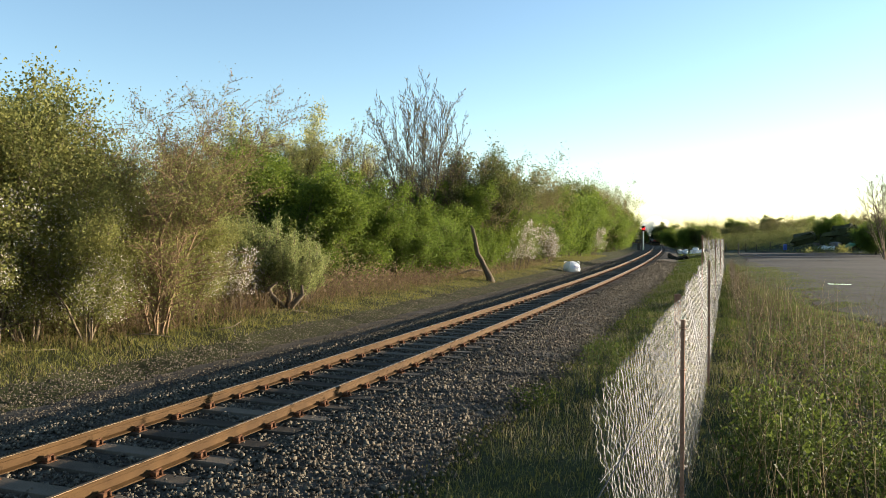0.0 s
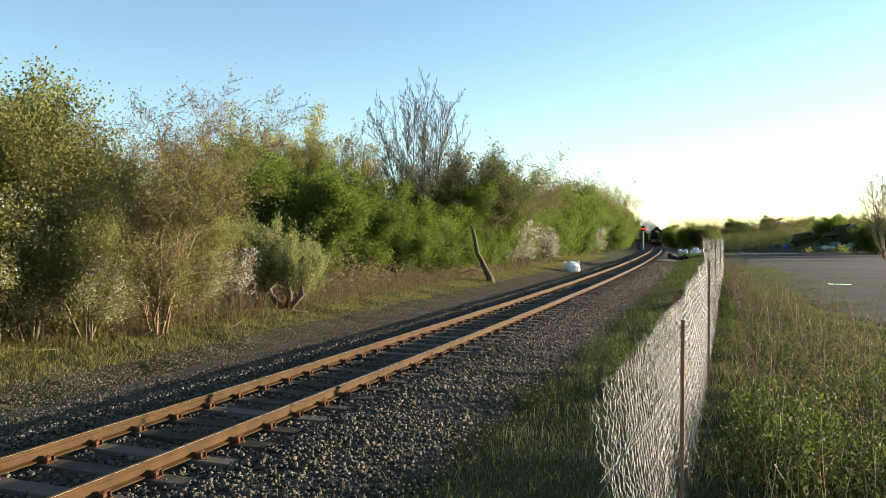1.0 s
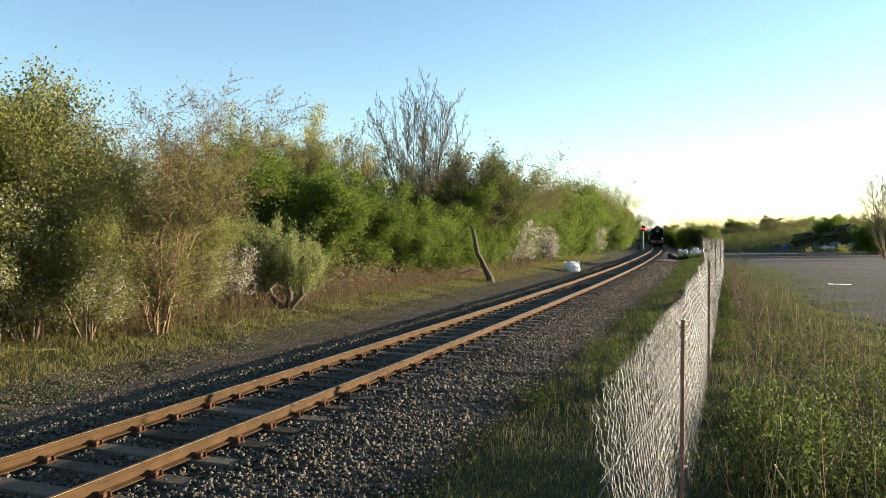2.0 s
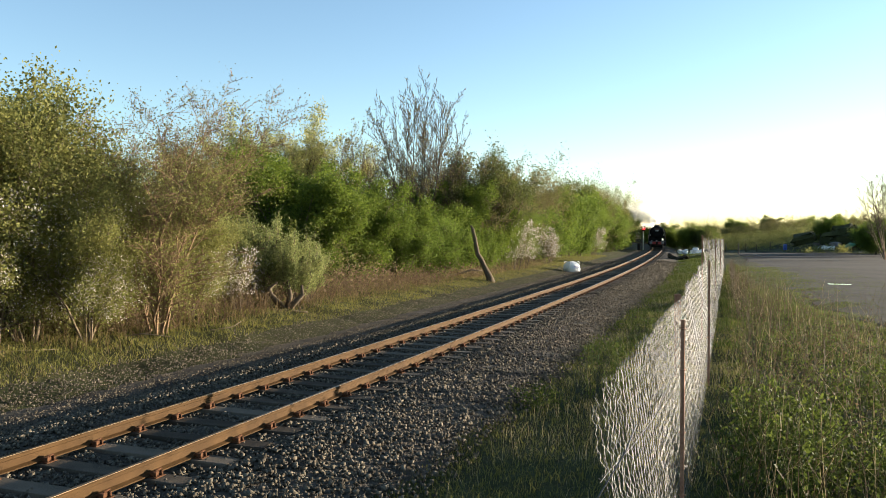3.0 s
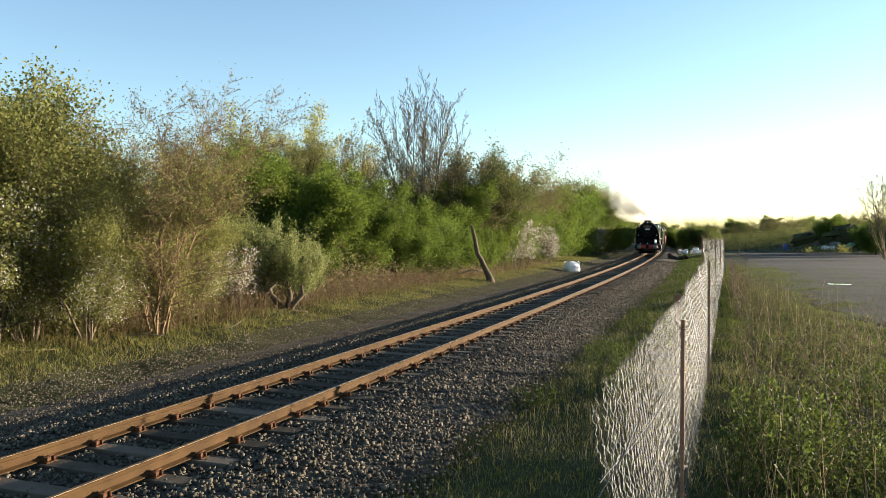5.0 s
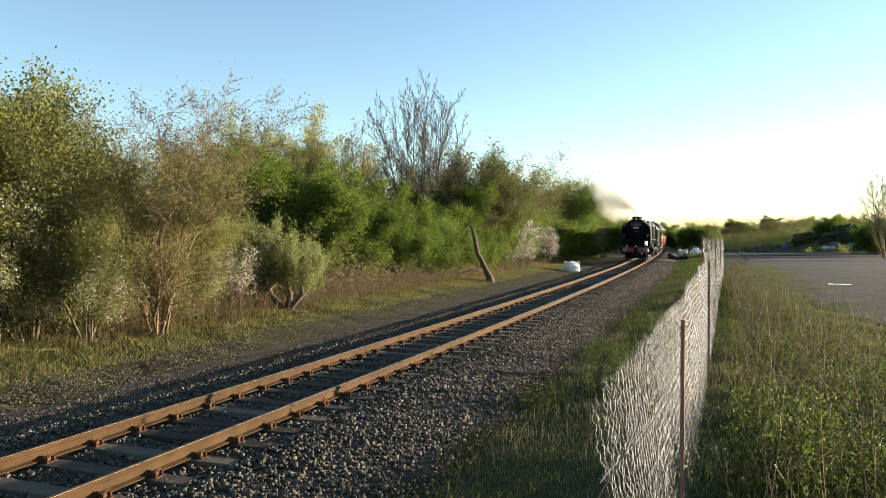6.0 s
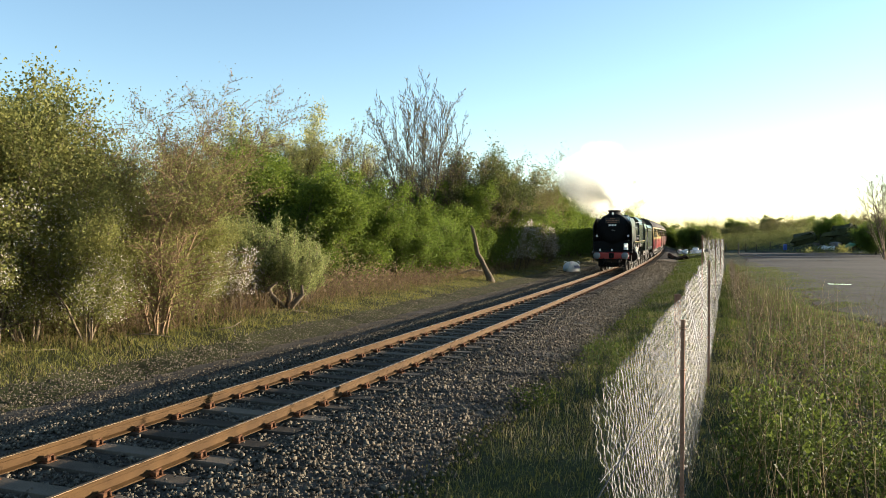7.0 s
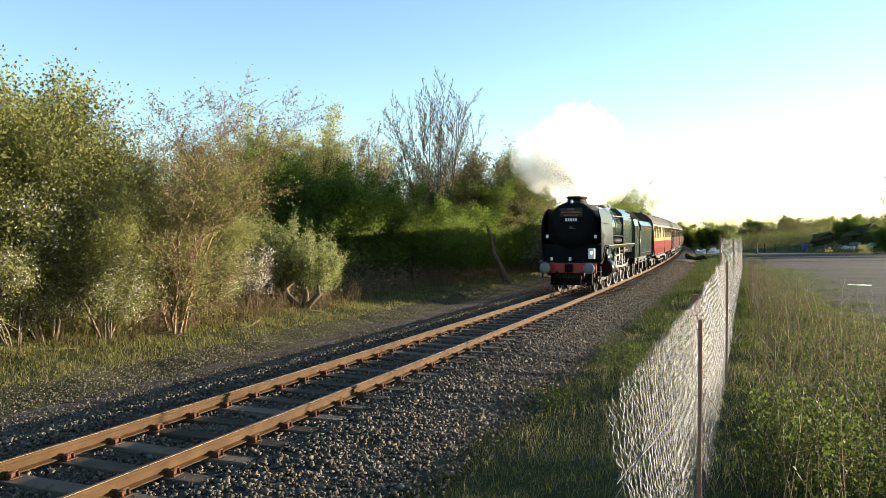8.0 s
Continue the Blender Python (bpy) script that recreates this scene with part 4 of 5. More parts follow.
def signal(x, y):
    z = rest(x, y)
    root = thing("railway_signal", "white-posted railway signal showing a red light", "signal", at=Matrix.Translation((x, y, z)))
    bm = bmesh.new()
    rod(bm, (0, 0, -0.3), (0, 0, 3.5), 0.11, 0.1, 12)
    part("post", bm, M_WHITE, root)
    bm = bmesh.new()
    box(bm, 0, -0.1, 3.75, 0.55, 0.25, 0.95, 0.06)
    head = part("signal_head", bm, M_SOOT, root)
    bm = bmesh.new()
    rod(bm, (0, -0.23, 3.72), (0, -0.26, 3.72), 0.16, None, 20)
    part("red_lens", bm, M_LAMP_RED, head)
    bm = bmesh.new()
    box(bm, -0.75, 0.2, 0.6, 0.5, 0.4, 1.2, 0.03)
    part("relay_box", bm, M_ROOF, root)
    bm = bmesh.new()
    rod(bm, (-0.28, 0.1, 0.2), (-0.28, 0.1, 3.3), 0.02, None, 6)
    rod(bm, (-0.55, 0.1, 0.2), (-0.55, 0.1, 3.3), 0.02, None, 6)
    for k in range(9):
        rod(bm, (-0.55, 0.1, 0.5 + k * 0.3), (-0.28, 0.1, 0.5 + k * 0.3), 0.014, None, 6)
    part("ladder", bm, M_ROOF, root)


signal(34.2, 131.0)


def limb(name, label, category, pts, radii, material, group=""):
    """A crooked piece of wood through a few points."""
    x0, y0, z0 = pts[0]
    low = rest(x0, y0) - 0.05
    pts = [(x, y, low + (z - z0)) for x, y, z in pts]
    root = thing(name, label, category, group, at=Matrix.Translation(pts[0]))
    rng = random.Random(len(name) + int(pts[0][0] * 10))
    o = Vector(pts[0])
    bm = bmesh.new()
    rings = []
    for i, (p, r) in enumerate(zip(pts, radii)):
        d = (Vector(pts[min(i + 1, len(pts) - 1)]) - Vector(pts[max(i - 1, 0)])).normalized()
        u = d.orthogonal().normalized()
        w = d.cross(u)
        rings.append([tuple(Vector(p) - o + (u * math.cos(a * 0.785) + w * math.sin(a * 0.785)) * r * rng.uniform(0.85, 1.15)) for a in range(8)])
    loft(bm, rings)
    bmesh.ops.recalc_face_normals(bm, faces=bm.faces)
    part("wood", bm, material, root)
    return root


limb("dead_trunk", "leaning broken dead trunk at the edge of the wood", "dead tree", [(2.52, 40.5, 0), (2.46, 40.5, 0.3), (2.16, 40.5, 0.95), (2.0, 40.5, 1.28), (1.83, 40.4, 1.55), (1.67, 40.4, 2.35), (1.56, 40.4, 2.85), (1.47, 40.4, 3.05)], [0.25, 0.19, 0.13, 0.15, 0.12, 0.11, 0.09, 0.04], M_TWIG)
M_PALEWOOD = mat("pale_dead_wood", (0.09, 0.065, 0.043), (0.22, 0.17, 0.12), 4.0, 0.9, 0.5, fine=30, dist=0.01)
# cut limbs in dark twig colour, the shrub's shadow put into the wood
for pts, rad in (([(-4.95, 24.4, 0), (-5.1, 24.3, 0.15), (-5.45, 24.3, 0.55), (-5.5, 24.3, 0.75), (-5.25, 24.3, 0.95)], [0.16, 0.12, 0.09, 0.07, 0.03]),
                 ([(-4.95, 24.4, 0), (-4.75, 24.3, 0.25), (-4.45, 24.3, 0.55), (-4.5, 24.4, 0.85)], [0.15, 0.1, 0.08, 0.04]),
                 ([(-5.0, 24.6, 0), (-4.9, 24.6, 0.5), (-5.0, 24.7, 1.0)], [0.12, 0.08, 0.04]),
                 ([(-5.9, 24.0, 0.06), (-5.2, 23.9, 0.12), (-4.2, 23.8, 0.08)], [0.05, 0.06, 0.03])):
    limb("stump", "split cut willow limb at a shrub's foot, coloured dark as if shaded", "tree stump", pts, rad, M_TWIG, "cut willow stool")
for pts, rad in (([(0.0, 42.5, 0.1), (0.7, 42.4, 0.2), (1.6, 42.6, 0.45), (2.2, 42.5, 0.4)], [0.05, 0.06, 0.05, 0.02]),
                 ([(-6.2, 19.6, 0.05), (-5.8, 19.5, 0.1), (-5.4, 19.7, 0.16), (-5.2, 19.9, 0.3)], [0.016, 0.02, 0.014, 0.006]),
                 ([(-9.6, 15.0, 0.05), (-8.8, 15.2, 0.1), (-7.8, 15.6, 0.1)], [0.01, 0.013, 0.006]),
                 ([(-7.6, 17.4, 0.06), (-6.9, 17.6, 0.14), (-6.2, 17.4, 0.1)], [0.012, 0.015, 0.006])):
    p0 = rest(pts[0][0], pts[0][1]) - pts[0][2] + 0.02
    limb("fallen_branch", "pale fallen branch lying on the grass", "branch", [(x, y, zz + p0) for x, y, zz in pts], rad, M_PALEWOOD, "fallen branches")


def heap(name, label, category, x, y, pieces, material, spread, size, seed, flat=0.5):
    rng = np.random.default_rng(seed)
    root = thing(name, label, category, at=Matrix.Translation((x, y, max(rest(x, y), 0.05 if x > 16 and off_line(x, y) > 9 else -9))))
    for i in range(pieces):
        bm = bmesh.new()
        s = size * rng.uniform(0.6, 1.3, 3) * np.array([1, 1, flat])
        box(bm, 0, 0, 0, *s, bevel=min(s) * 0.25)
        for v in bm.verts:
            v.co += Vector(rng.normal(0, size * 0.06, 3))
        m = Matrix.Translation((rng.normal(0, spread), rng.normal(0, spread * 0.6), s[2] * 0.45 + abs(rng.normal(0, size * flat * 0.5)))) @ Euler((rng.normal(0, 0.25), rng.normal(0, 0.25), rng.uniform(0, 3))).to_matrix().to_4x4()
        part("piece", bm, material, root, at=m)


heap("sack_pile", "pile of pale plastic sacks beside the fence", "sacks", 34.4, 106.0, 9, M_PLASTIC, 1.3, 0.8, 91, 0.45)
heap("timber_pile", "dark stacked timbers beside the track", "timber pile", 25.9, 84.0, 7, M_SLEEPER, 0.7, 0.9, 92, 0.25)
heap("rubble_pile", "heap of grey rubble and boards in the yard", "rubble", 62.0, 121.0, 9, M_RUBBLE, 2.2, 1.1, 93, 0.4)
heap("board_pile", "pale boards dumped in the yard", "boards", 59.4, 119.0, 5, M_WHITE, 1.3, 1.1, 94, 0.3)
heap("tarpaulin", "crumpled green tarpaulin over a heap", "tarpaulin", 65.6, 117.0, 8, M_TARP, 1.8, 1.3, 95, 0.5)
heap("earth_mound", "low mound of dark spoil at the yard's edge", "spoil heap", 65.4, 124.0, 12, M_EARTH, 4.5, 4.0, 96, 0.45)


def barrel(x, y):
    bm = bmesh.new()
    loft(bm, [circle(0, 0, z, r, 20, "z") for z, r in ((0, 0.27), (0.03, 0.29), (0.3, 0.3), (0.32, 0.315), (0.34, 0.3), (0.6, 0.3), (0.62, 0.315), (0.64, 0.3), (0.88, 0.29), (0.92, 0.27))])
    bmesh.ops.recalc_face_normals(bm, faces=bm.faces)
    root = thing("barrel", "blue plastic barrel standing in the yard", "barrel", at=Matrix.Translation((x, y, rest(x, y) - 0.02)))
    part("drum", bm, M_BLUE, root)


barrel(54.4, 122.0)
for i, (x, y, h) in enumerate(((41.6, 108.0, 1.5), (52.9, 124.0, 1.4), (49.0, 120.0, 1.2), (45.8, 116.0, 1.2), (41.3, 112.0, 1.3))):
    bm = bmesh.new()
    rod(bm, (0, 0, -0.3), (0, 0, h), 0.09, 0.08, 8)
    root = thing("fence_post", "short dark timber post at the yard's edge", "post", "yard posts", at=Matrix.Translation((x, y, rest(x, y))))
    part("pole", bm, M_SLEEPER, root)


def puddle(x, y, w, d):
    rng = random.Random(2)
    bm = bmesh.new()
    top = [bm.verts.new((x + w * math.cos(i * 0.2618) * rng.uniform(0.7, 1.1), y + d * math.sin(i * 0.2618) * rng.uniform(0.7, 1.1), 0.056)) for i in range(24)]
    bm.faces.new(top)
    me = bpy.data.meshes.new("puddle")
    bm.to_mesh(me)
    bm.free()
    me.materials.append(M_WATER)
    tagged(new("puddle", me), "shallow puddle reflecting the bright sky", "puddle", kind="structure")


puddle(20.9, 40.5, 0.6, 0.7)


bm = bmesh.new()
box(bm, 0, 0, 0.75, 0.1, 0.1, 1.7, 0.01)
part("upright", bm, M_POST, thing("old_post", "short rusty red post beside the fence", "post", at=Matrix.Translation((4.26, 13.9, rest(4.26, 13.9) - 0.05))))

# ---- the train ----
S8 = 57.84        # the front buffers at the end, along the line
V_ARC = 18.79


def vehicle_pose(t, behind, half):
    """The middle of a vehicle, behind metres after the front buffers; half: from it to its bogies. It drives along -y."""
    s = S8 + V_ARC * (8.0 - t) + behind
    x0, y0, _ = on_line(s - half)
    x1, y1, _ = on_line(s + half)
    h = math.atan2(x1 - x0, y1 - y0)
    return Matrix.Translation(((x0 + x1) / 2, (y0 + y1) / 2, RAIL_TOP)) @ Matrix.Rotation(-h, 4, 'Z')


SPIN = []       # wheelsets and their radius
RODS = []       # side rods, their side and kind


def wheel_mesh(r, spokes, material):
    bm = bmesh.new()
    prof = [(-0.065, r - 0.09), (-0.065, r + 0.0), (0.045, r), (0.07, r + 0.03), (0.09, r + 0.03), (0.09, r - 0.09)]
    n = 28
    rings = [[(a, q * math.cos(2 * math.pi * i / n), q * math.sin(2 * math.pi * i / n)) for a, q in prof] for i in range(n)]
    vs = [[bm.verts.new(p) for p in ring] for ring in rings]
    for i in range(n):
        for k in range(6):
            bm.faces.new((vs[i][k], vs[i][(k + 1) % 6], vs[(i + 1) % n][(k + 1) % 6], vs[(i + 1) % n][k]))
    rod(bm, (-0.09, 0, 0), (0.09, 0, 0), max(0.13, r * 0.2), None, 14)
    for i in range(spokes):
        a = 2 * math.pi * i / spokes
        rod(bm, (0, 0.1 * math.cos(a), 0.1 * math.sin(a)), (0, (r - 0.07) * math.cos(a), (r - 0.07) * math.sin(a)), 0.05 if r > 0.7 else 0.035, 0.035, 6)
    if not spokes:
        rod(bm, (-0.02, 0, 0), (0.02, 0, 0), r - 0.05, None, 24)
    if r > 0.7:
        box(bm, 0, 0, -(r - 0.24), 0.1, 0.75, 0.22, 0.03)
        rod(bm, (-0.02, 0, 0.31), (-0.19, 0, 0.31), 0.07, None, 12)
    bmesh.ops.recalc_face_normals(bm, faces=bm.faces)
    me = bpy.data.meshes.new("wheel")
    bm.to_mesh(me)
    bm.free()
    me.materials.append(material)
    return me


def wheelset(parent, y, r, me, turning=True):
    bm = bmesh.new()
    rod(bm, (-0.7, 0, 0), (0.7, 0, 0), 0.08, None, 10)
    ws = part("wheelset", bm, M_UNDER, parent, at=pose(0, y, r))
    part("wheel", me, None, ws, "steel wheel with a bright worn tyre", pose(-0.76, 0, 0))
    part("wheel", me, None, ws, "steel wheel with a bright worn tyre", pose(0.76, 0, 0, 0, 0, 180))
    if turning:
        SPIN.append((ws, y, r))
    return ws


def bars(parent, x0, x1, z, y, h, n, material, name="lettering"):
    """A line of writing, as plain bars."""
    w = (x1 - x0) / n
    for i in range(n):
        bm = bmesh.new()
        box(bm, x0 + (i + 0.5) * w, y, z, w * 0.7, 0.008, h)
        part(name, bm, material, parent)


L0 = 6.3        # from the front buffers to the locomotive's middle


def locomotive():
    root = thing("steam_locomotive", "dark green and black express steam locomotive hauling the train", "locomotive")
    Y = -L0
    # frames and buffer beam
    bm = bmesh.new()
    for x in (-0.55, 0.55):
        box(bm, x, Y + 7.0, 1.02, 0.05, 12.6, 0.62, 0.01)
    box(bm, 0, Y + 1.2, 0.75, 1.1, 0.5, 0.3, 0.02)
    part("frame", bm, M_UNDER, root)
    bm = bmesh.new()
    box(bm, 0, Y + 0.52, 1.05, 2.16, 0.06, 0.4, 0.012)
    beam = part("buffer_beam", bm, M_RED, root, "bright red buffer beam")
    bm = bmesh.new()
    box(bm, 0, Y + 0.42, 1.05, 0.3, 0.16, 0.34, 0.03)
    rod(bm, (0, Y + 0.4, 1.02), (0, Y + 0.12, 0.98), 0.055, 0.04, 8)
    rod(bm, (0, Y + 0.15, 1.0), (0, Y + 0.3, 0.62), 0.03, None, 8)
    part("coupling_hook", bm, M_SOOT, beam)
    for sx in (-0.865, 0.865):
        bm = bmesh.new()
        rod(bm, (sx, Y + 0.5, 1.06), (sx, Y + 0.22, 1.06), 0.13, 0.12, 16)
        rod(bm, (sx, Y + 0.22, 1.06), (sx, Y + 0.06, 1.06), 0.085, None, 12)
        part("buffer", bm, M_BLACK, beam)
        bm = bmesh.new()
        loft(bm, [circle(sx, Y + 0.07, 1.06, 0.22, 24, "y"), circle(sx, Y + 0.03, 1.06, 0.22, 24, "y"), circle(sx, Y + 0.0, 1.06, 0.15, 24, "y"), circle(sx, Y - 0.01, 1.06, 0.05, 24, "y")])
        bmesh.ops.recalc_face_normals(bm, faces=bm.faces)
        part("buffer_head", bm, M_BUFFER, beam, "pale grey buffer head")
        bm = bmesh.new()
        rod(bm, (sx * 0.55, Y + 0.45, 0.9), (sx * 0.6, Y + 0.35, 0.5), 0.03, None, 6)
        rod(bm, (sx * 0.6, Y + 0.35, 0.5), (sx * 0.85, Y + 0.4, 0.42), 0.028, None, 6)
        part("brake_hose", bm, M_SOOT, beam)
        bm = bmesh.new()
        box(bm, sx * 1.25, Y + 0.95, 0.62, 0.3, 0.22, 0.03, 0.006)
        box(bm, sx * 1.25, Y + 0.95, 0.9, 0.3, 0.18, 0.03, 0.006)
        box(bm, sx * 1.36, Y + 1.0, 0.85, 0.03, 0.16, 0.5, 0.005)
        part("footstep", bm, M_BLACK, root)
        bm = bmesh.new()
        rod(bm, (sx * 0.86, Y + 1.1, 0.75), (sx * 0.87, Y + 0.95, 0.1), 0.035, 0.02, 6)
        part("guard_iron", bm, M_UNDER, root)
    # front plating rising from the beam to the high running plate
    bm = bmesh.new()
    prof = [(0.5, 1.22), (0.56, 1.26), (1.0, 1.34), (1.3, 1.45), (1.75, 1.93), (11.2, 1.93), (11.2, 1.87), (1.8, 1.87), (1.34, 1.38), (1.0, 1.24)]
    loft(bm, [[(x, Y + a, b) for a, b in prof] for x in (-1.25, -1.0, 0, 1.0, 1.25)], smooth=False)
    bmesh.ops.recalc_face_normals(bm, faces=bm.faces)
    part("running_plate", bm, M_BLACK, root)
    for sx in (-1, 1):
        bm = bmesh.new()
        box(bm, sx * 1.265, Y + 6.9, 1.87, 0.03, 8.9, 0.16, 0.006)
        part("valance", bm, M_GREEN, root, "green valance with a cream strip painted as the sunlit plate edge")
        # cream strip that paints in the sunlit edge of the running plate
        bm = bmesh.new()
        box(bm, sx * 1.283, Y + 6.9, 1.925, 0.008, 8.9, 0.03)
        part("lit_edge_and_lining", bm, M_CREAM, root)
    # smokebox
    bm = bmesh.new()
    prof = [(0.95, 0.2), (0.9, 0.55), (0.98, 0.8), (1.06, 0.86), (1.1, 1.0), (1.3, 1.04), (3.3, 1.04)]
    loft(bm, [circle(0, Y + a, 2.7, r, 36, "y") for a, r in prof])
    box(bm, 0, Y + 2.2, 1.85, 1.5, 2.0, 0.5, 0.05)
    bmesh.ops.recalc_face_normals(bm, faces=bm.faces)
    sb = part("smokebox", bm, M_SOOT, root, "matt black smokebox")
    for a in (20, 90, 160, 200, 270, 340):
        bm = bmesh.new()
        box(bm, 0.86 * math.cos(radians(a)), Y + 0.98, 2.66 + 0.86 * math.sin(radians(a)), 0.1, 0.08, 0.1, 0.01)
        part("door_clamp", bm, M_SOOT, sb)
    bm = bmesh.new()
    rod(bm, (0, Y + 0.95, 2.66), (0, Y + 0.78, 2.66), 0.05, None, 10)
    rod(bm, (-0.02, Y + 0.8, 2.66), (0.2, Y + 0.8, 2.62), 0.016, None, 6)
    part("door_dart", bm, M_STEEL, sb)
    bm = bmesh.new()
    box(bm, 0, Y + 0.95, 2.9, 1.2, 0.03, 0.03)
    box(bm, 0, Y + 0.95, 2.42, 1.2, 0.03, 0.03)
    part("door_strap", bm, M_SOOT, sb)
    bm = bmesh.new()
    rings = [circle(0, Y + 2.15, z, r, 24, "z") for z, r in ((3.6, 0.5), (3.74, 0.4), (3.85, 0.37), (3.88, 0.43), (3.94, 0.44), (3.96, 0.4), (3.96, 0.32), (3.75, 0.3))]
    for ring in rings:
        for i, (x, y, z) in enumerate(ring):
            ring[i] = (x, Y + 2.15 + (y - Y - 2.15) * 1.35, z)
    loft(bm, rings)
    bmesh.ops.recalc_face_normals(bm, faces=bm.faces)
    part("chimney", bm, M_SOOT, sb, "squat wide black chimney")
    # headboard and number, as plain bars
    bm = bmesh.new()
    box(bm, 0, Y + 0.86, 3.28, 0.92, 0.03, 0.36, 0.01)
    board = part("headboard", bm, M_UNDER, sb, "dark headboard with dull reddish lettering")
    for z, n, w in ((3.4, 3, 0.15), (3.28, 9, 0.4), (3.16, 6, 0.3)):
        bars(board, -w, w, z, Y + 0.84, 0.06, n, M_POST)
    bm = bmesh.new()
    box(bm, 0, Y + 0.9, 2.98, 0.6, 0.02, 0.17, 0.006)
    plate = part("number_plate", bm, M_SOOT, sb)
    bars(plate, -0.25, 0.25, 2.98, Y + 0.885, 0.12, 5, M_WHITE)
    # lamp brackets and lamps
    for x, z, y in ((0, 3.72, 1.05), (-0.98, 2.3, 0.92), (0.98, 2.3, 0.92), (-0.75, 1.4, 0.72), (0.0, 1.4, 0.72)):
        bm = bmesh.new()
        box(bm, x, Y + y, z, 0.1, 0.05, 0.14, 0.01)
        part("lamp_bracket", bm, M_WHITE, root, "small white lamp bracket")
    bm = bmesh.new()
    box(bm, 0.86, Y + 0.75, 1.62, 0.26, 0.2, 0.42, 0.03)
    lamp = part("headlamp", bm, M_WHITE, root, "lit headlamp in a metal case")
    bm = bmesh.new()
    rod(bm, (0.86, Y + 0.655, 1.66), (0.86, Y + 0.63, 1.66), 0.045, None, 16)
    part("lens", bm, M_LAMP_WARM, lamp)
    bm = bmesh.new()
    box(bm, 0, Y + 1.1, 1.62, 2.34, 0.06, 0.72, 0.015)
    part("front_casing", bm, M_SOOT, root, "black plate between buffer beam and smokebox")
    # added black plate, with hoses, filling in the darkness below the beam
    bm = bmesh.new()
    box(bm, 0, Y + 1.0, 0.58, 1.7, 0.08, 0.5, 0.03)
    for x in (-0.42, 0.36):
        rod(bm, (x, Y + 0.5, 0.86), (x + 0.1, Y + 0.45, 0.4), 0.035, None, 8)
        rod(bm, (x + 0.1, Y + 0.45, 0.4), (x + 0.3, Y + 0.5, 0.36), 0.03, None, 8)
    part("dark_front_filler", bm, M_SOOT, root)
    # smoke deflectors
    for sx in (-1, 1):
        bm = bmesh.new()
        ring = [(0.95, 1.3), (0.86, 2.6), (0.88, 3.0), (0.98, 3.3), (1.25, 3.44), (3.7, 3.44), (4.1, 3.2), (4.2, 1.95), (1.75, 1.95)]
        loft(bm, [[(sx * (1.19 - 0.34 * max(0, z - 2.95)), Y + y, z) for y, z in ring], [(sx * (1.22 - 0.34 * max(0, z - 2.95)), Y + y, z) for y, z in ring]], smooth=False)
        bmesh.ops.recalc_face_normals(bm, faces=bm.faces)
        d = part("smoke_deflector", bm, M_BLACK, root, "tall black smoke deflector plate")
        bm = bmesh.new()
        rod(bm, (sx * 1.24, Y + 1.3, 2.85), (sx * 1.24, Y + 3.8, 2.85), 0.018, None, 8)
        part("handrail", bm, M_STEEL, d)
    # boiler, firebox, bands
    bm = bmesh.new()
    rings = [circle(0, Y + a, 2.68 + (r - 0.95) * 0.3, r, 36, "y") for a, r in ((3.3, 0.95), (3.35, 0.97), (6.0, 1.0), (8.2, 1.04))]
    loft(bm, rings)
    bmesh.ops.recalc_face_normals(bm, faces=bm.faces)
    boiler = part("boiler", bm, M_GREEN, root, "glossy dark green boiler cladding")
    for a, r in ((3.5, 0.985), (4.9, 1.0), (6.4, 1.02), (8.15, 1.055)):
        bm = bmesh.new()
        loft(bm, [circle(0, Y + a - 0.03, 2.69, r, 36, "y"), circle(0, Y + a + 0.03, 2.69, r, 36, "y")])
        part("boiler_band", bm, M_BLACK, boiler)
    bm = bmesh.new()
    fb = [(-1.12, 1.5), (-1.12, 3.1), (-1.02, 3.42), (-0.72, 3.66), (0.72, 3.66), (1.02, 3.42), (1.12, 3.1), (1.12, 1.5)]
    loft(bm, [[(x, Y + 8.1, z) for x, z in fb], [(x * 1.04, Y + 11.3, z) for x, z in fb]], smooth=False)
    bmesh.ops.recalc_face_normals(bm, faces=bm.faces)
    part("firebox", bm, M_GREEN, root, "flat-topped dark green firebox")
    bm = bmesh.new()
    rod(bm, (0, Y + 7.2, 3.5), (0, Y + 7.2, 3.78), 0.5, 0.36, 18)
    part("dome", bm, M_GREEN, boiler)
    for x in (-0.15, 0.15):
        bm = bmesh.new()
        rod(bm, (x, Y + 9.7, 3.6), (x, Y + 9.7, 3.84), 0.08, None, 10)
        part("safety_valve", bm, M_STEEL, boiler)
    for sx in (-1, 1):
        bm = bmesh.new()
        rod(bm, (sx * 1.0, Y + 4.2, 3.22), (sx * 1.1, Y + 11.0, 3.25), 0.022, None, 8)
        for a in range(5):
            rod(bm, (sx * 0.9, Y + 4.5 + a * 1.5, 3.18), (sx * 1.02, Y + 4.5 + a * 1.5, 3.22), 0.018, None, 6)
        part("handrail", bm, M_STEEL, boiler)
        bm = bmesh.new()
        rod(bm, (sx * 0.75, Y + 3.2, 2.9), (sx * 1.12, Y + 3.6, 1.7), 0.17, 0.2, 14)
        part("steam_pipe", bm, M_SOOT, root)
        bm = bmesh.new()
        rod(bm, (sx * 1.02, Y + 5.0, 2.1), (sx * 1.02, Y + 7.6, 2.1), 0.11, None, 10)
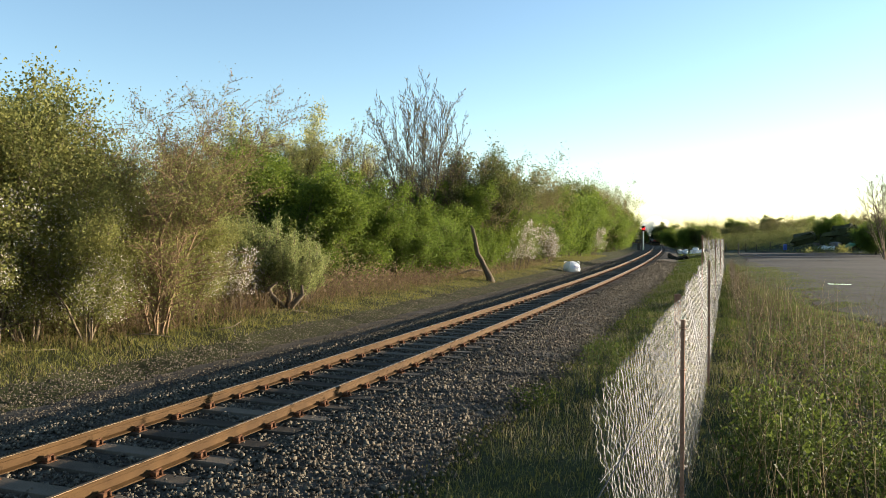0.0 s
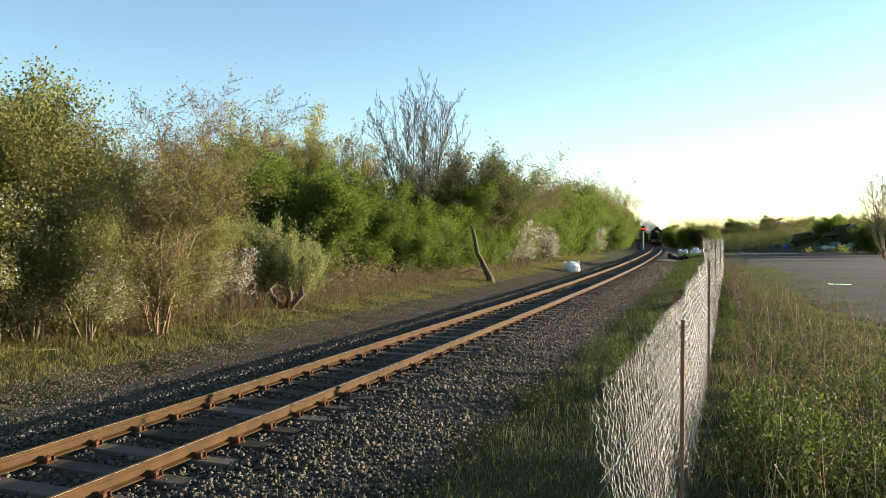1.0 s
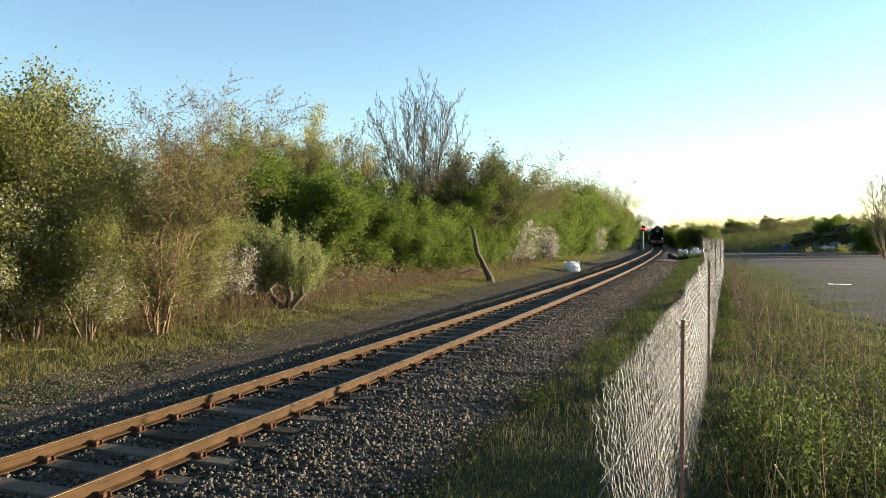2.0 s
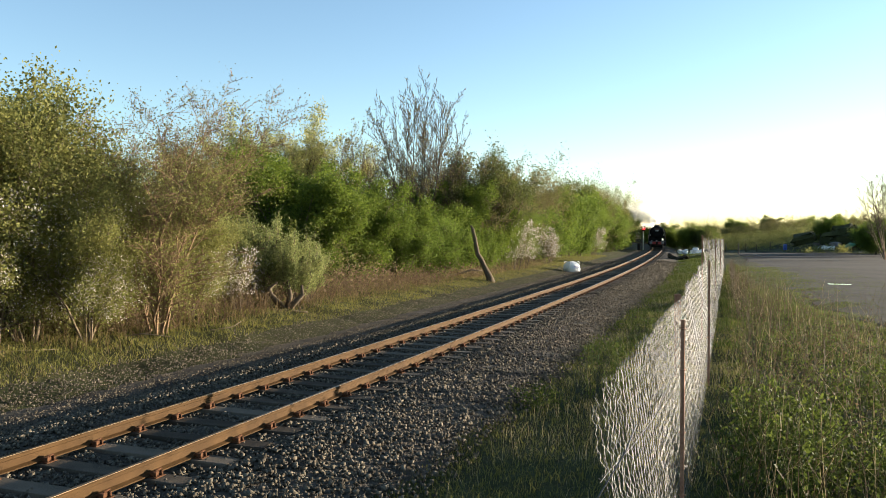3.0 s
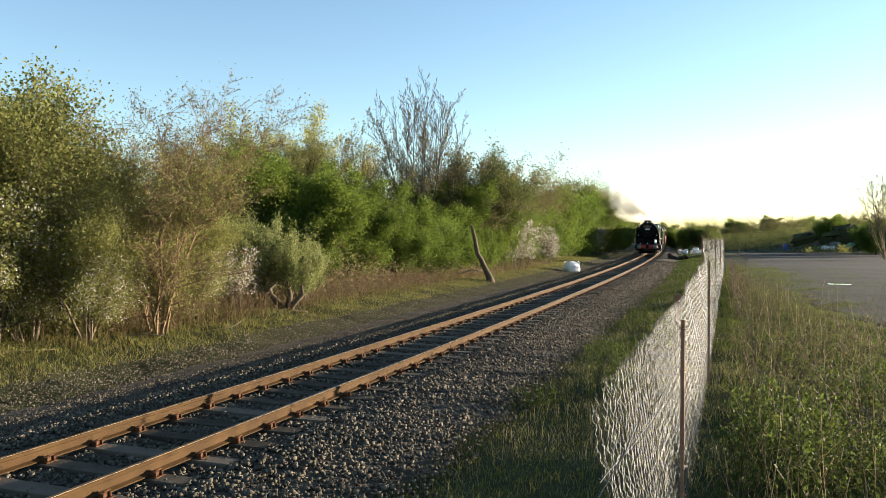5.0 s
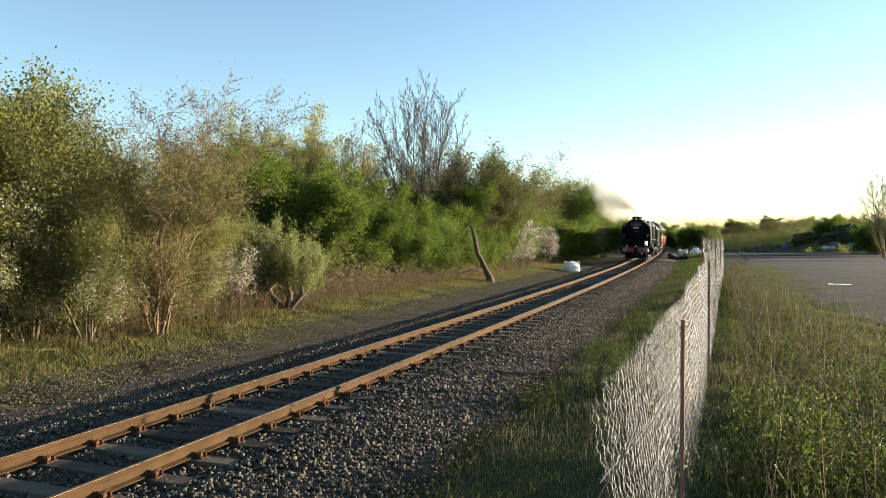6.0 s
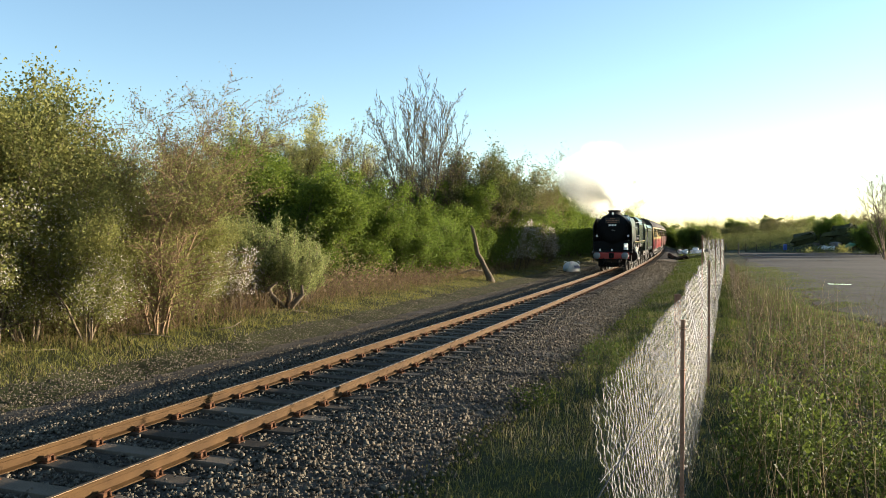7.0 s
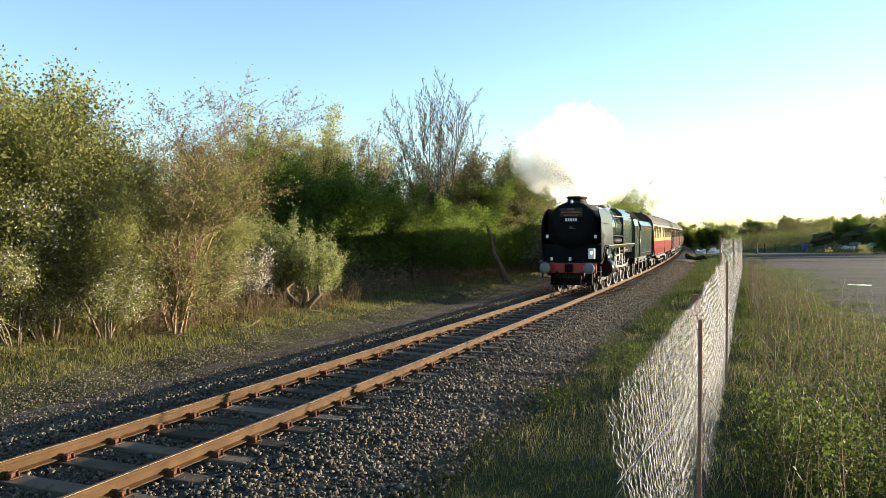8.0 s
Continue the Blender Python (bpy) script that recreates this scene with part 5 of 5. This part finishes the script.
        rod(bm, (sx * 1.05, Y + 8.6, 2.0), (sx * 1.05, Y + 8.6, 2.75), 0.07, None, 10)
        rod(bm, (sx * 1.05, Y + 8.6, 2.75), (sx * 0.95, Y + 6.8, 3.05), 0.035, None, 8)
        rod(bm, (sx * 1.0, Y + 4.4, 2.35), (sx * 1.1, Y + 8.4, 2.3), 0.03, None, 8)
        part("pipework", bm, M_SOOT, root)
        # cylinders, slide bars and bracket
        bm = bmesh.new()
        rod(bm, (sx * 1.08, Y + 2.25, 0.98), (sx * 1.08, Y + 3.4, 0.98), 0.36, None, 20)
        rod(bm, (sx * 1.08, Y + 2.1, 1.42), (sx * 1.08, Y + 3.5, 1.42), 0.2, None, 16)
        box(bm, sx * 0.95, Y + 2.85, 1.35, 0.55, 1.0, 0.9, 0.05)
        part("cylinder", bm, M_BLACK, root)
        bm = bmesh.new()
        box(bm, sx * 1.08, Y + 4.2, 1.14, 0.09, 1.6, 0.07, 0.01)
        box(bm, sx * 1.08, Y + 4.2, 0.84, 0.09, 1.6, 0.07, 0.01)
        box(bm, sx * 1.08, Y + 5.05, 1.15, 0.16, 0.1, 1.0, 0.02)
        part("slide_bar", bm, M_STEEL, root)
        bm = bmesh.new()
        box(bm, sx * 1.22, Y + 5.3, 1.45, 0.05, 0.9, 0.07, 0.01)
        box(bm, sx * 1.22, Y + 5.9, 1.5, 0.06, 0.14, 0.62, 0.02)
        part("valve_gear", bm, M_STEEL, root)
        for k, yy in enumerate((6.55, 8.8)):
            bm = bmesh.new()
            box(bm, sx * 0.72, Y + yy, 0.62, 0.1, 0.16, 0.7, 0.02)
            part("brake_hanger", bm, M_UNDER, root)
        bm = bmesh.new()
        rod(bm, (sx * 1.15, Y + 6.4, 1.62), (sx * 1.15, Y + 9.2, 1.62), 0.05, None, 8)
        box(bm, sx * 1.1, Y + 7.6, 1.66, 0.3, 0.5, 0.3, 0.04)
        part("sandbox", bm, M_UNDER, root)
    # cab
    bm = bmesh.new()
    cab = [(-1.3, 1.15), (-1.33, 2.7), (-1.2, 3.2), (-0.85, 3.58), (0, 3.76), (0.85, 3.58), (1.2, 3.2), (1.33, 2.7), (1.3, 1.15)]
    inner = [(x * 0.965, z - (0.04 if z > 2 else 0)) for x, z in cab]
    loft(bm, [[(x, Y + 11.2, z) for x, z in cab], [(x, Y + 13.0, z) for x, z in cab], [(x, Y + 13.0, z) for x, z in inner], [(x, Y + 11.25, z) for x, z in inner]], smooth=False)
    bmesh.ops.recalc_face_normals(bm, faces=bm.faces)
    c = part("cab", bm, M_GREEN, root, "dark green enclosed cab")
    bm = bmesh.new()
    loft(bm, [[(x * 1.02, Y + 11.0, z + 0.03) for x, z in cab[2:7]], [(x * 1.02, Y + 13.5, z + 0.03) for x, z in cab[2:7]]], cap=False, closed=False)
    bmesh.ops.solidify(bm, geom=bm.faces[:], thickness=0.04)
    part("cab_roof", bm, M_SOOT, c)
    for sx in (-1, 1):
        for yy, w in ((11.75, 0.45), (12.35, 0.45)):
            bm = bmesh.new()
            box(bm, sx * 1.325, Y + yy, 2.55, 0.02, w, 0.6, 0.004)
            part("window", bm, M_GLASS, c)
        bm = bmesh.new()
        rod(bm, (sx * 1.36, Y + 13.05, 1.2), (sx * 1.36, Y + 13.05, 2.6), 0.018, None, 8)
        part("handrail", bm, M_STEEL, c)
        bm = bmesh.new()
        box(bm, sx * 1.28, Y + 12.9, 0.75, 0.06, 0.45, 0.75, 0.01)
        box(bm, sx * 1.28, Y + 12.9, 0.5, 0.24, 0.45, 0.03, 0.006)
        part("footstep", bm, M_BLACK, root)
    # wheels and rods
    small, big, trail = wheel_mesh(0.47, 10, M_UNDER), wheel_mesh(0.94, 13, M_STEEL), wheel_mesh(0.55, 11, M_STEEL)
    for yy in (1.95, 3.85):
        wheelset(root, Y + yy, 0.47, small)
    for yy in (5.45, 7.7, 9.9):
        wheelset(root, Y + yy, 0.94, big)
    wheelset(root, Y + 12.3, 0.55, trail)
    bm = bmesh.new()
    for x in (-0.95, 0.95):
        box(bm, x, Y + 2.9, 0.55, 0.06, 2.6, 0.2, 0.02)
        for yy in (1.95, 3.85):
            box(bm, x, Y + yy, 0.48, 0.12, 0.26, 0.3, 0.02)
    part("bogie_frame", bm, M_UNDER, root)
    for sx in (-1, 1):
        bm = bmesh.new()
        box(bm, 0, 2.225, 0, 0.05, 4.5, 0.12, 0.012)
        for k in (0, 2.25, 4.45):
            rod(bm, (-0.04, k, 0), (0.04, k, 0), 0.12, None, 14)
        RODS.append((part("coupling_rod", bm, M_STEEL, root, "bright steel coupling rod"), sx, "side"))
        bm = bmesh.new()
        box(bm, 0, 1.55, 0, 0.05, 3.1, 0.11, 0.012)
        for k in (0, 3.1):
            rod(bm, (-0.04, k, 0), (0.04, k, 0), 0.11, None, 14)
        RODS.append((part("connecting_rod", bm, M_STEEL, root, "bright steel connecting rod"), sx, "main"))
    return root


def tender():
    root = thing("tender", "dark green coal and water tender behind the locomotive", "tender")
    bm = bmesh.new()
    prof = [(-1.32, 1.15), (-1.34, 2.9), (-1.2, 3.15), (1.2, 3.15), (1.34, 2.9), (1.32, 1.15)]
    loft(bm, [[(x, y, z) for x, z in prof] for y in (-3.2, 3.3)], smooth=False)
    bmesh.ops.recalc_face_normals(bm, faces=bm.faces)
    tank = part("tank", bm, M_GREEN, root, "dark green slab-sided tank")
    bm = bmesh.new()
    prof = [(-1.2, 3.1), (-0.95, 3.5), (-0.5, 3.68), (0.5, 3.68), (0.95, 3.5), (1.2, 3.1)]
    loft(bm, [[(x, y, z) for x, z in prof] for y in (-3.3, -2.9)], smooth=False)
    bmesh.ops.recalc_face_normals(bm, faces=bm.faces)
    part("cab_sheet", bm, M_SOOT, root)
    rng = np.random.default_rng(2)
    bm = bmesh.new()
    for i in range(70):
        p = (rng.uniform(-0.95, 0.95), rng.uniform(-2.8, 1.0), 3.12 + rng.uniform(0, 0.2))
        bmesh.ops.create_icosphere(bm, subdivisions=1, radius=rng.uniform(0.1, 0.2), matrix=Matrix.Translation(p))
    tagged(part("coal", bm, M_SOOT, root, "heap of black coal"), kind="stuff")
    for sx in (-1, 1):
        bm = bmesh.new()
        box(bm, sx * 1.345, 0, 1.35, 0.012, 6.0, 0.02)
        box(bm, sx * 1.345, 0, 2.75, 0.012, 6.0, 0.02)
        part("lit_edge_and_lining", bm, M_MAROON, tank)
        bm = bmesh.new()
        box(bm, sx * 0.98, 0, 0.95, 0.08, 6.4, 0.4, 0.02)
        for y in (-2.1, 0, 2.1):
            box(bm, sx * 1.04, y, 0.55, 0.16, 0.34, 0.36, 0.03)
            box(bm, sx * 1.06, y, 0.86, 0.1, 1.0, 0.09, 0.02)
        part("frame", bm, M_UNDER, root)
    w = wheel_mesh(0.55, 11, M_STEEL)
    for y in (-2.1, 0, 2.1):
        wheelset(root, y, 0.55, w)
    return root


def coach(upper, lower, roofm, label, windows):
    root = thing("coach", label, "railway coach", "coaches of the train")
    half = 9.83
    low = [(1.36, 1.05), (1.41, 1.5), (1.41, 1.95)]
    up = [(1.41, 1.95), (1.40, 2.5), (1.34, 3.05)]
    rf = [(1.34, 3.05), (1.25, 3.3), (1.0, 3.58), (0.6, 3.77), (0.0, 3.84)]

    def shell(rows, name, m, thick=0.05):
        ob = None
        for sx in (-1, 1):
            bm = bmesh.new()
            loft(bm, [[(sx * x, y, z) for x, z in rows] for y in (-half, half)], cap=False, closed=False, smooth=False)
            bmesh.ops.recalc_face_normals(bm, faces=bm.faces)
            if sum(f.normal.x for f in bm.faces) * sx < 0:
                bmesh.ops.reverse_faces(bm, faces=bm.faces[:])
            bmesh.ops.solidify(bm, geom=bm.faces[:], thickness=thick)
            ob = part(name, bm, m, root)
        return ob
    shell(low, "lower_panel", lower)
    shell(up, "upper_panel", upper)
    bm = bmesh.new()
    full = [(-x, z) for x, z in rf] + rf[-2::-1]
    loft(bm, [[(x, y, z) for x, z in full] for y in (-half - 0.02, half + 0.02)], cap=True, smooth=False)
    bmesh.ops.recalc_face_normals(bm, faces=bm.faces)
    roof = part("roof", bm, roofm, root, "curved grey roof")
    for i in range(7):
        bm = bmesh.new()
        rod(bm, (0.45 * (-1) ** i, -8 + i * 2.6, 3.76), (0.45 * (-1) ** i, -8 + i * 2.6, 3.9), 0.12, 0.09, 10)
        part("roof_vent", bm, roofm, roof)
    bm = bmesh.new()
    for y in (-half + 0.03, half - 0.03):
        box(bm, 0, y, 2.05, 2.72, 0.06, 2.05)
    part("end_wall", bm, M_UNDER, root)
    for y in (-half - 0.12, half + 0.12):
        bm = bmesh.new()
        box(bm, 0, y, 2.15, 0.95, 0.3, 2.1, 0.05)
        part("gangway", bm, M_SOOT, root, "black corridor connection")
    bm = bmesh.new()
    box(bm, 0, 0, 2.0, 2.6, 2 * half - 0.4, 0.06)
    box(bm, 0, 0, 1.05, 2.5, 2 * half - 0.2, 0.16)
    box(bm, 0.6, 1.5, 0.75, 0.7, 1.8, 0.45, 0.03)
    box(bm, -0.6, -2.0, 0.75, 0.7, 1.4, 0.45, 0.03)
    for sx in (-1, 1):
        box(bm, sx * 1.15, 0, 0.82, 0.06, 9.5, 0.16)
        box(bm, sx * 1.15, 0, 0.52, 0.05, 6.0, 0.06)
    part("underframe", bm, M_UNDER, root)
    for sx in (-1, 1):
        for y, w in windows:
            bm = bmesh.new()
            box(bm, sx * 1.392, y, 2.55, 0.05, w, 0.78, 0.012, Matrix.Rotation(0, 4, 'X'))
            p = part("window", bm, M_GLASS, root)
            bm = bmesh.new()
            box(bm, sx * 1.398, y, 2.74, 0.05, w, 0.025)
            part("window_bar", bm, M_STEEL, p)
        for y in (-9.35, 9.35, 0.6):
            bm = bmesh.new()
            box(bm, sx * 1.4, y, 2.0, 0.045, 0.03, 1.9)
            box(bm, sx * 1.4, y + 0.32 * (1 if y < 9 else -1), 1.75, 0.07, 0.1, 0.04, 0.008)
            part("door_edge", bm, M_UNDER, root)
    w = wheel_mesh(0.46, 0, M_UNDER)
    for yb in (-7.1, 7.1):
        bm = bmesh.new()
        for sx in (-1, 1):
            box(bm, sx * 1.0, yb, 0.62, 0.1, 3.3, 0.2, 0.02)
            for y in (-1.3, 1.3):
                box(bm, sx * 1.06, yb + y, 0.48, 0.18, 0.34, 0.34, 0.03)
            box(bm, sx * 1.06, yb, 0.42, 0.12, 0.9, 0.2, 0.02)
        box(bm, 0, yb, 0.7, 2.0, 0.5, 0.25, 0.03)
        part("bogie", bm, M_UNDER, root)
        for y in (-1.3, 1.3):
            wheelset(root, yb + y, 0.46, w, False)
    for yb in (-half - 0.35, half + 0.35):
        for sx in (-0.865, 0.865):
            bm = bmesh.new()
            rod(bm, (sx, yb * 0.97, 1.05), (sx, yb, 1.05), 0.09, None, 10)
            rod(bm, (sx, yb, 1.05), (sx, yb + math.copysign(0.03, yb), 1.05), 0.22, None, 16)
            part("buffer", bm, M_UNDER, root)
    return root


loco = locomotive()
tend = tender()
NARROW = [(-8.6, 0.5), (-7.3, 1.0), (-5.4, 1.0), (-3.5, 1.0), (-1.6, 1.0), (1.9, 1.0), (3.8, 1.0), (5.7, 1.0), (7.5, 1.0), (8.7, 0.5)]
KITCHEN = [(-8.5, 0.5), (-7.2, 0.55), (-6.2, 0.55), (-4.6, 0.55), (-3.6, 0.55), (-1.0, 0.9), (1.8, 0.9), (3.2, 0.9), (4.6, 0.9), (6.0, 0.9), (7.4, 0.9), (8.7, 0.5)]
coaches = [coach(M_CREAM, M_CRIMSON, M_ROOF, "crimson and cream coach with a grey roof", KITCHEN)]
for k in range(4):
    coaches.append(coach(M_MAROON, M_MAROON, M_ROOF, "maroon coach with a grey roof", NARROW))

# ---- steam ----


def puff_mesh(radius, count, seed):
    """A loose cloud of tiny flakes of vapour, thinning outwards."""
    rng = np.random.default_rng(seed)
    lobes = rng.normal(0, radius * 0.5, (9, 3))
    lobes[:, 2] *= 0.8
    k = rng.integers(0, 9, count)
    d = rng.normal(size=(count, 3))
    d /= np.linalg.norm(d, axis=1, keepdims=True)
    r = radius * 0.62 * rng.random((count, 1)) ** 0.45 * (0.7 + 0.5 * rng.random((9, 1))[k])
    v, f = leaves(lobes[k] + d * r, 0.045, rng, 1.0)
    return np_mesh("puff", v, f, M_STEAM)


PUFFS = []


def steam():
    kinds = [puff_mesh(0.5, 1800, 1), puff_mesh(1.0, 4400, 2), puff_mesh(1.4, 7000, 3), puff_mesh(1.8, 9000, 4)]
    rng = random.Random(6)
    rows = []
    for k in range(30):
        a = k / 29
        back, lift, drift = 0.2 + 11.0 * a, 0.3 + 2.5 * a ** 0.6, -0.1 - 2.6 * a
        rows.append((a, back + rng.uniform(-0.5, 0.5) * (a + 0.1), lift + rng.uniform(-1.1, 1.1) * a, drift + rng.uniform(-1.3, 1.3) * a, kinds[min(3, int(a * 4.2))]))
    for a, back, lift, drift, me in rows:
        ob = tagged(new("steam_puff", me), "drifting puff of white steam from the chimney", "steam", "steam plume", "stuff")
        PUFFS.append((ob, a, back, lift, drift, rng.uniform(0, 360), rng.uniform(-30, 30)))


steam()


def motions():
    ts = [i * 0.25 for i in range(33)]
    walk(loco, [(t, vehicle_pose(t, L0, 2.7)) for t in ts])
    walk(tend, [(t, vehicle_pose(t, 16.9, 2.1)) for t in ts])
    for k, c in enumerate(coaches):
        walk(c, [(t, vehicle_pose(t, 20.6 + 10.25 + 20.3 * k, 7.1)) for t in ts])
    for ws, y, r in SPIN:
        n = 120 if r > 0.7 else 240
        walk(ws, [(i * 8 / n, pose(0, y, r, math.degrees(V_ARC * i * 8 / n / r))) for i in range(n + 1)])
    for ob, sx, kind in RODS:
        rows = []
        for i in range(121):
            t = i / 15
            a = V_ARC * t / 0.94 + (math.pi / 2 if sx > 0 else 0)
            cy, cz = -0.31 * math.sin(a), 0.94 + 0.31 * math.cos(a)
            if kind == "side":
                rows.append((t, pose(sx * 0.96, 5.45 - L0 + cy, cz)))
            else:
                pin = (7.7 - L0 + cy, cz)
                head_y = pin[0] - math.sqrt(3.1 ** 2 - (cz - 0.99) ** 2)
                rows.append((t, pose(sx * 1.05, head_y, 0.99, math.degrees(math.atan2(cz - 0.99, pin[0] - head_y)))))
        walk(ob, rows)
    for ob, a, back, lift, drift, turn, spin in PUFFS:
        rows = []
        for i in range(33):
            t = i * 0.25
            g = 0.15 + 0.85 * min(1.0, max(0.0, (t - 0.5) / 3.5)) ** 0.8
            churn = 0.35 * a * math.sin(1.7 * t + turn)
            x, y, _ = on_line(S8 + V_ARC * (8 - t) + 2.2 + back * (0.5 + 0.5 * g))
            rows.append((t, pose(x + drift * g + churn, y - 0.2 * drift * g, RAIL_TOP + 3.9 + lift * g + 0.25 * churn, spin * t * 0.3, 0, turn + spin * t)))
        walk(ob, rows)


motions()
